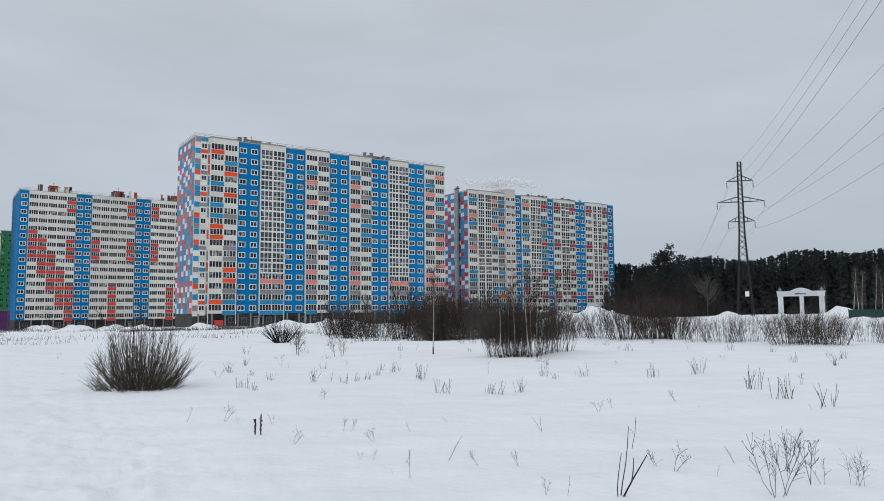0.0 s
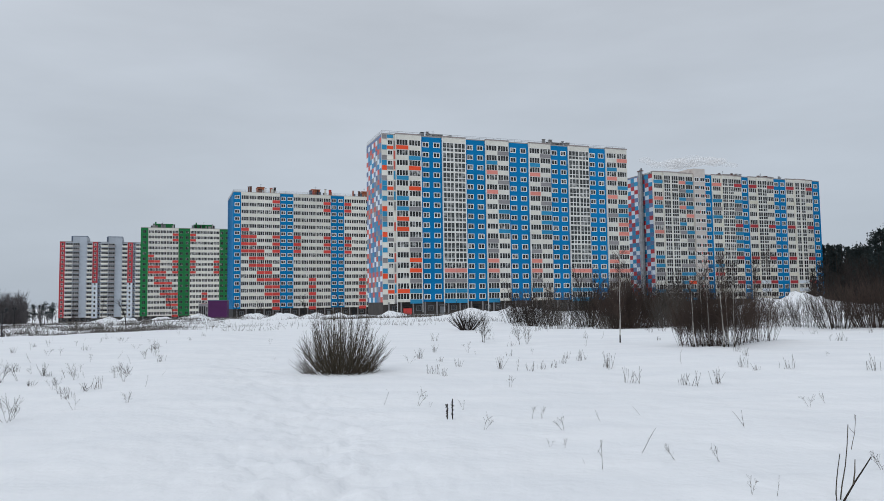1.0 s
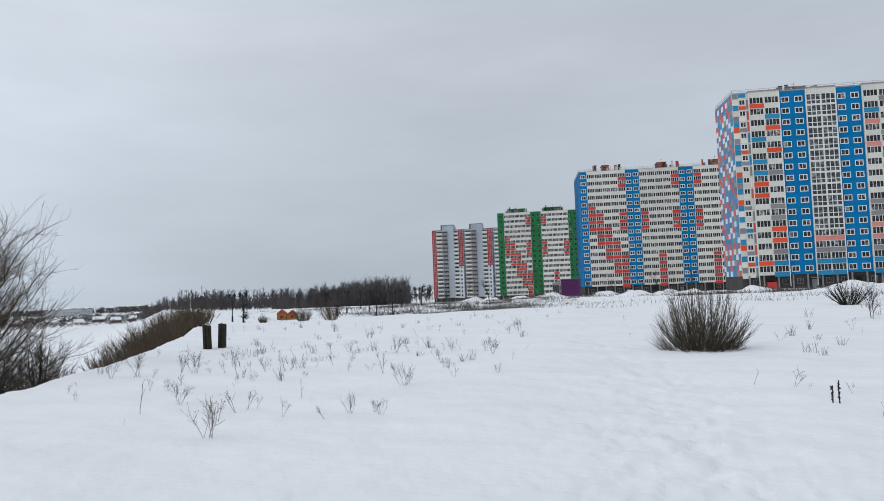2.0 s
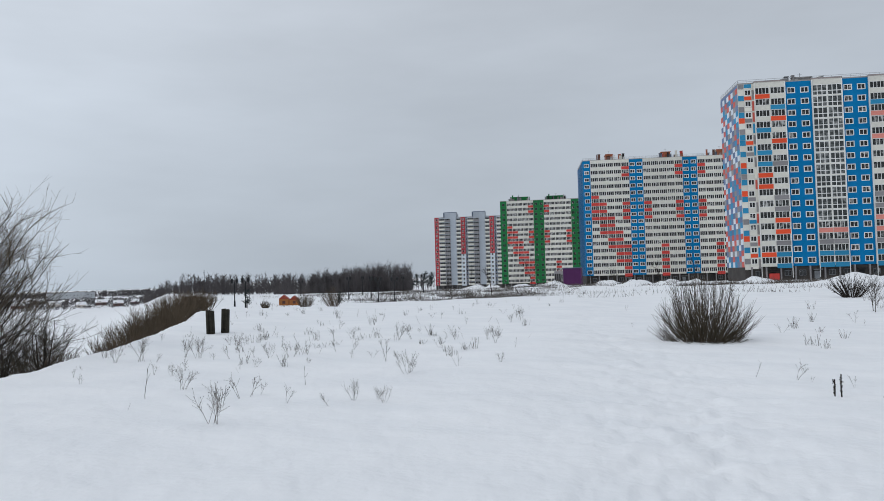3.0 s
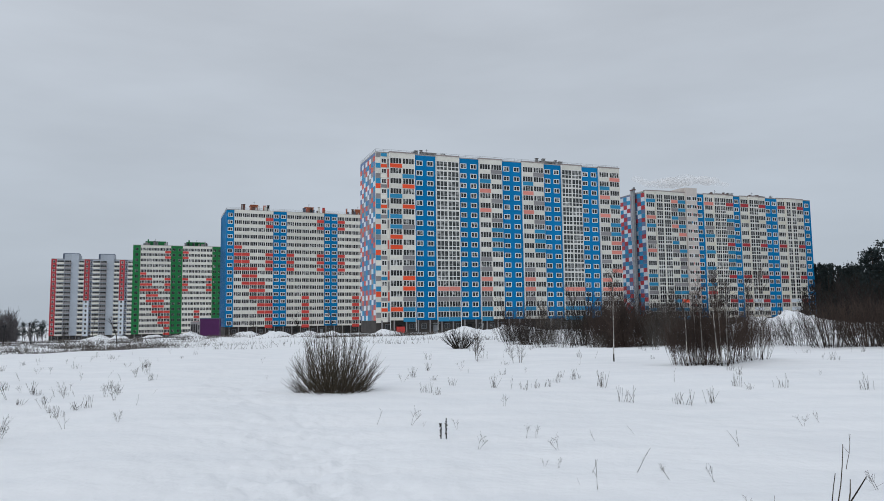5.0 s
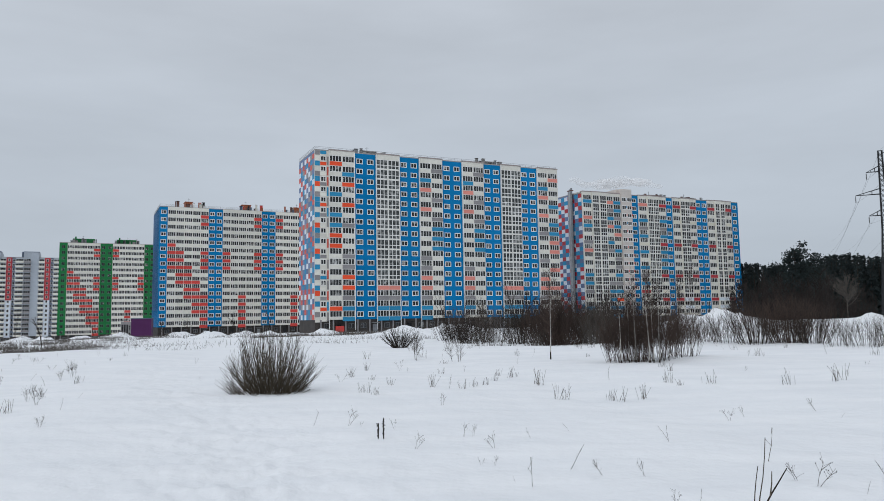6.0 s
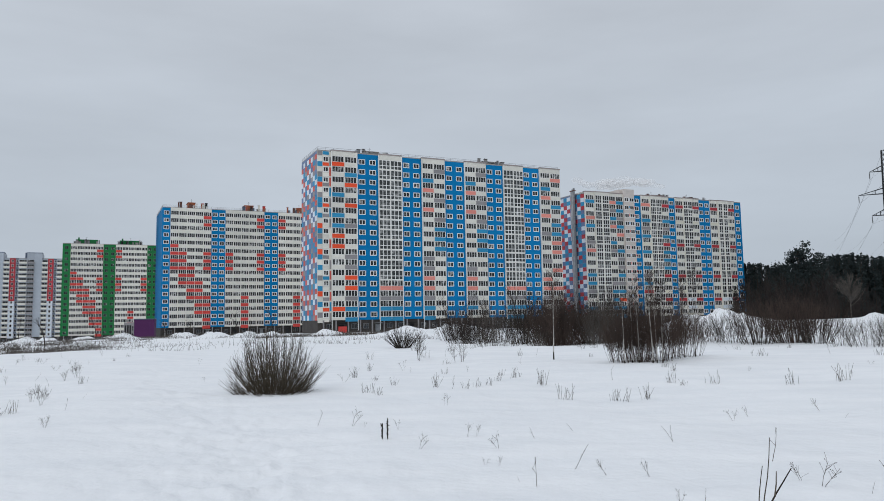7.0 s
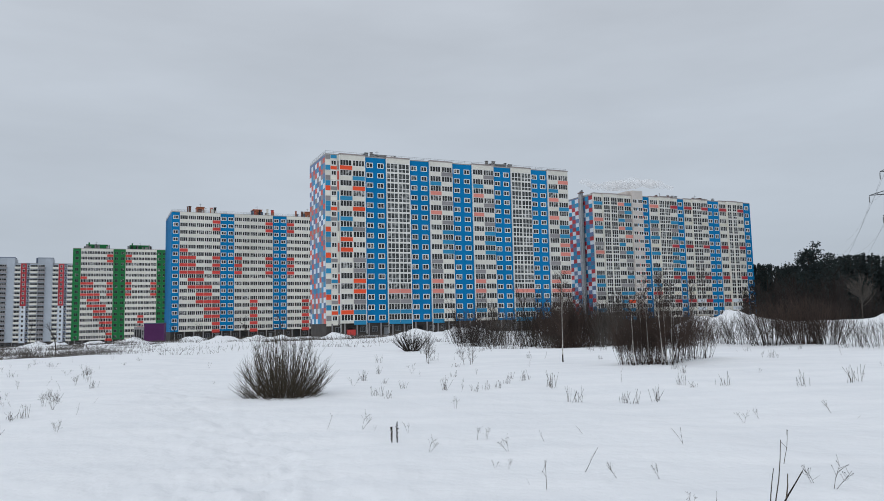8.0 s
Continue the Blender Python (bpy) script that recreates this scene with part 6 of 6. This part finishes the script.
# a leaning dead stem beside a thin upright one
lean = plant_root("dry_weed", 2.70, 6.15, "dark dead stem leaning over beside a thin upright stalk", "weed", "dry weeds", 0.02)
lr = random.Random(8)
for start, way, size, thick in (((0, 0, -0.04), (0.60, 0.05, 0.80), 0.50, 0.009), ((0.12, 0.02, 0.14), (0.25, 0.10, 1.0), 0.20, 0.007), ((0.02, 0.05, -0.04), (0.10, 0.0, 1.0), 0.66, 0.006), ((-0.02, 0, -0.04), (-0.12, 0.0, 1.0), 0.44, 0.006)):
    tw = Twigs()
    tw.tube(bent(lr, Vector(start), Vector(way), size, 4, 0.05), thick, thick * 0.5, 5)
    o = new("stalk", tw.mesh("stalk", M["seed"] if thick > 0.008 else M["straw"]))
    o.parent = lean
# two dark stalks close together
spike = plant_root("dry_weed", -0.74, 10.42, "two dark upright mullein stalks standing close together", "weed", "dry weeds", 0.02)
for x, h in ((-0.035, 0.29), (0.045, 0.36)):
    tw = Twigs()
    rr = random.Random(int(h * 100))
    tw.tube(bent(rr, Vector((x, 0, -0.05)), Vector((0.02, 0, 1)), h, 4, 0.03), 0.010, 0.007, 5)
    for k in range(40):
        tw.blob(Vector((x + rr.gauss(0, 0.008), rr.gauss(0, 0.008), rr.uniform(0.06, h - 0.05))), 0.008)
    o = new("stalk", tw.mesh("stalk", M["seed"]))
    o.parent = spike
# weeds between the track and the edge of the bank
for _ in range(46):
    az, r = wr.uniform(-62, -30), wr.uniform(13.5, 23)
    x, y = polar(az, r)
    if bank_side(x, y) > -0.5 or abs(x - np.interp(y, [5, 12, 17, 24, 45], [-1.2, -3.4, -6, -9, -15])) < 2.6:
        continue
    weed(wr.choice(["forked", "bushy", "forked", "tuft", "bent"]), x, y, wr.uniform(0.12, 0.34), wr)
# farther weeds thin out over the field
for _ in range(140):
    az, r = wr.uniform(-52, -18), wr.uniform(15, 44)
    x, y = polar(az, r)
    if bank_side(x, y) > -0.5 or abs(x - np.interp(y, [12, 17, 24, 45], [-3.4, -6, -9, -15])) < 2.2:
        continue
    weed(wr.choice(["forked", "tuft", "bent", "tuft"]), x, y, wr.uniform(0.14, 0.42), wr)
for _ in range(75):
    az, r = wr.uniform(-8, 46), wr.uniform(17, 42)
    weed(wr.choice(["forked", "tuft", "tuft", "bent"]), *polar(az, r), wr.uniform(0.18, 0.42), wr)


def dry_grass():
    """Sparse dead grass and brush on the waste ground before the blocks: one mass."""
    rng = random.Random(404)
    t = Twigs()
    for _ in range(120):
        az, r = rng.choice([(rng.uniform(-46, -20), rng.uniform(80, 190)), (rng.uniform(-20, 4), rng.uniform(60, 150)), (rng.uniform(18, 46), rng.uniform(46, 130)), (rng.uniform(-36, -22), rng.uniform(110, 170))])
        cx, cy = polar(az, r)
        wide = rng.uniform(0.8, 4.0)
        for _ in range(rng.randint(8, 46)):
            x, y = cx + rng.gauss(0, wide), cy + rng.gauss(0, wide * 0.5)
            if bank_side(x, y) > -4:
                continue
            t.tube(bent(rng, Vector((x, y, gz(x, y) - 0.05)), Vector((rng.gauss(0, 0.45), rng.gauss(0, 0.45), 1)), rng.uniform(0.15, 0.7), 2, 0.2), 0.010 + r * 0.00008, 0.006)
    tagged(new("dry_grass", t.mesh("dry_grass", M["straw"])), "sparse dead grass sticking through the snow", "grass", kind="stuff")


dry_grass()


def scrub():
    """Low dark scrub along the foot of the blocks: one mass."""
    rng = random.Random(505)
    t = Twigs()
    for _ in range(300):
        az, r = rng.choice([(rng.uniform(-36, -25), rng.uniform(190, 330)), (rng.uniform(-38, -25), rng.uniform(85, 150)), (rng.uniform(-27, -14), rng.uniform(170, 240)), (rng.uniform(-15, -2), rng.uniform(130, 168)), (rng.uniform(-42, -30), rng.uniform(110, 200))])
        cx, cy = polar(az, r)
        if bank_side(cx, cy) > -8:
            continue
        wide, high = rng.uniform(0.8, 3.6), rng.uniform(0.35, 1.0)
        for _ in range(rng.randint(30, 90)):
            x, y = cx + rng.gauss(0, wide), cy + rng.gauss(0, wide * 0.5)
            t.tube(bent(rng, Vector((x, y, gz(x, y) - 0.05)), Vector((rng.gauss(0, 0.6), rng.gauss(0, 0.6), 1)), high * rng.uniform(0.5, 1.2), 2, 0.25), 0.012 + r * 0.00012, 0.010)
    tagged(new("scrub", t.mesh("scrub", M["grey_twig"])), "low dark leafless scrub on the rough snow before the blocks", "scrub", kind="stuff")


scrub()


def steam():
    """A thin drifting plume of steam from behind the far block."""
    m = bpy.data.materials.new("steam")
    m.use_nodes = True
    n, l = m.node_tree.nodes, m.node_tree.links
    n.remove(n["Principled BSDF"])
    d, t, mix = n.new("ShaderNodeBsdfDiffuse"), n.new("ShaderNodeBsdfTransparent"), n.new("ShaderNodeMixShader")
    g, both = n.new("ShaderNodeBsdfTranslucent"), n.new("ShaderNodeMixShader")
    d.inputs[0].default_value = g.inputs[0].default_value = (1.0, 1.0, 1.0, 1)
    co, nz, mr = n.new("ShaderNodeTexCoord"), n.new("ShaderNodeTexNoise"), n.new("ShaderNodeMapRange")
    nz.inputs["Scale"].default_value, nz.inputs["Detail"].default_value = 0.16, 2.0
    mr.inputs[1].default_value, mr.inputs[2].default_value, mr.inputs[3].default_value, mr.inputs[4].default_value = 0.32, 0.68, 0.0, 0.44
    l.new(co.outputs["Object"], nz.inputs["Vector"])
    l.new(nz.outputs[0], mr.inputs[0])
    l.new(mr.outputs[0], mix.inputs[0])
    l.new(d.outputs[0], both.inputs[1])
    l.new(g.outputs[0], both.inputs[2])
    l.new(t.outputs[0], mix.inputs[1])
    l.new(both.outputs[0], mix.inputs[2])
    l.new(mix.outputs[0], n["Material Output"].inputs[0])
    rng = random.Random(31)
    bm = bmesh.new()
    base = Vector((86.0, 268.0, 50.0))
    along = Vector((-0.91, -0.41, 0.0))
    for k in range(16):
        u = k / 15
        p = base + along * (38 * u) + Vector((0, rng.gauss(0, 0.5), 1.1 * math.sin(u * 6) + rng.gauss(0, 0.35)))
        rad = rng.uniform(1.8, 2.8) * (0.65 + 0.5 * math.sin(math.pi * u))
        bmesh.ops.create_icosphere(bm, subdivisions=2, radius=rad, matrix=Matrix.Translation(p) @ Matrix.Diagonal((1.5, 1.0, 0.7, 1)))
    me = mesh_of("steam_plume", bm, m)
    me.shade_smooth()
    tagged(new("steam_plume", me), "thin white plume of steam drifting over the roof", "steam", kind="stuff")


steam()
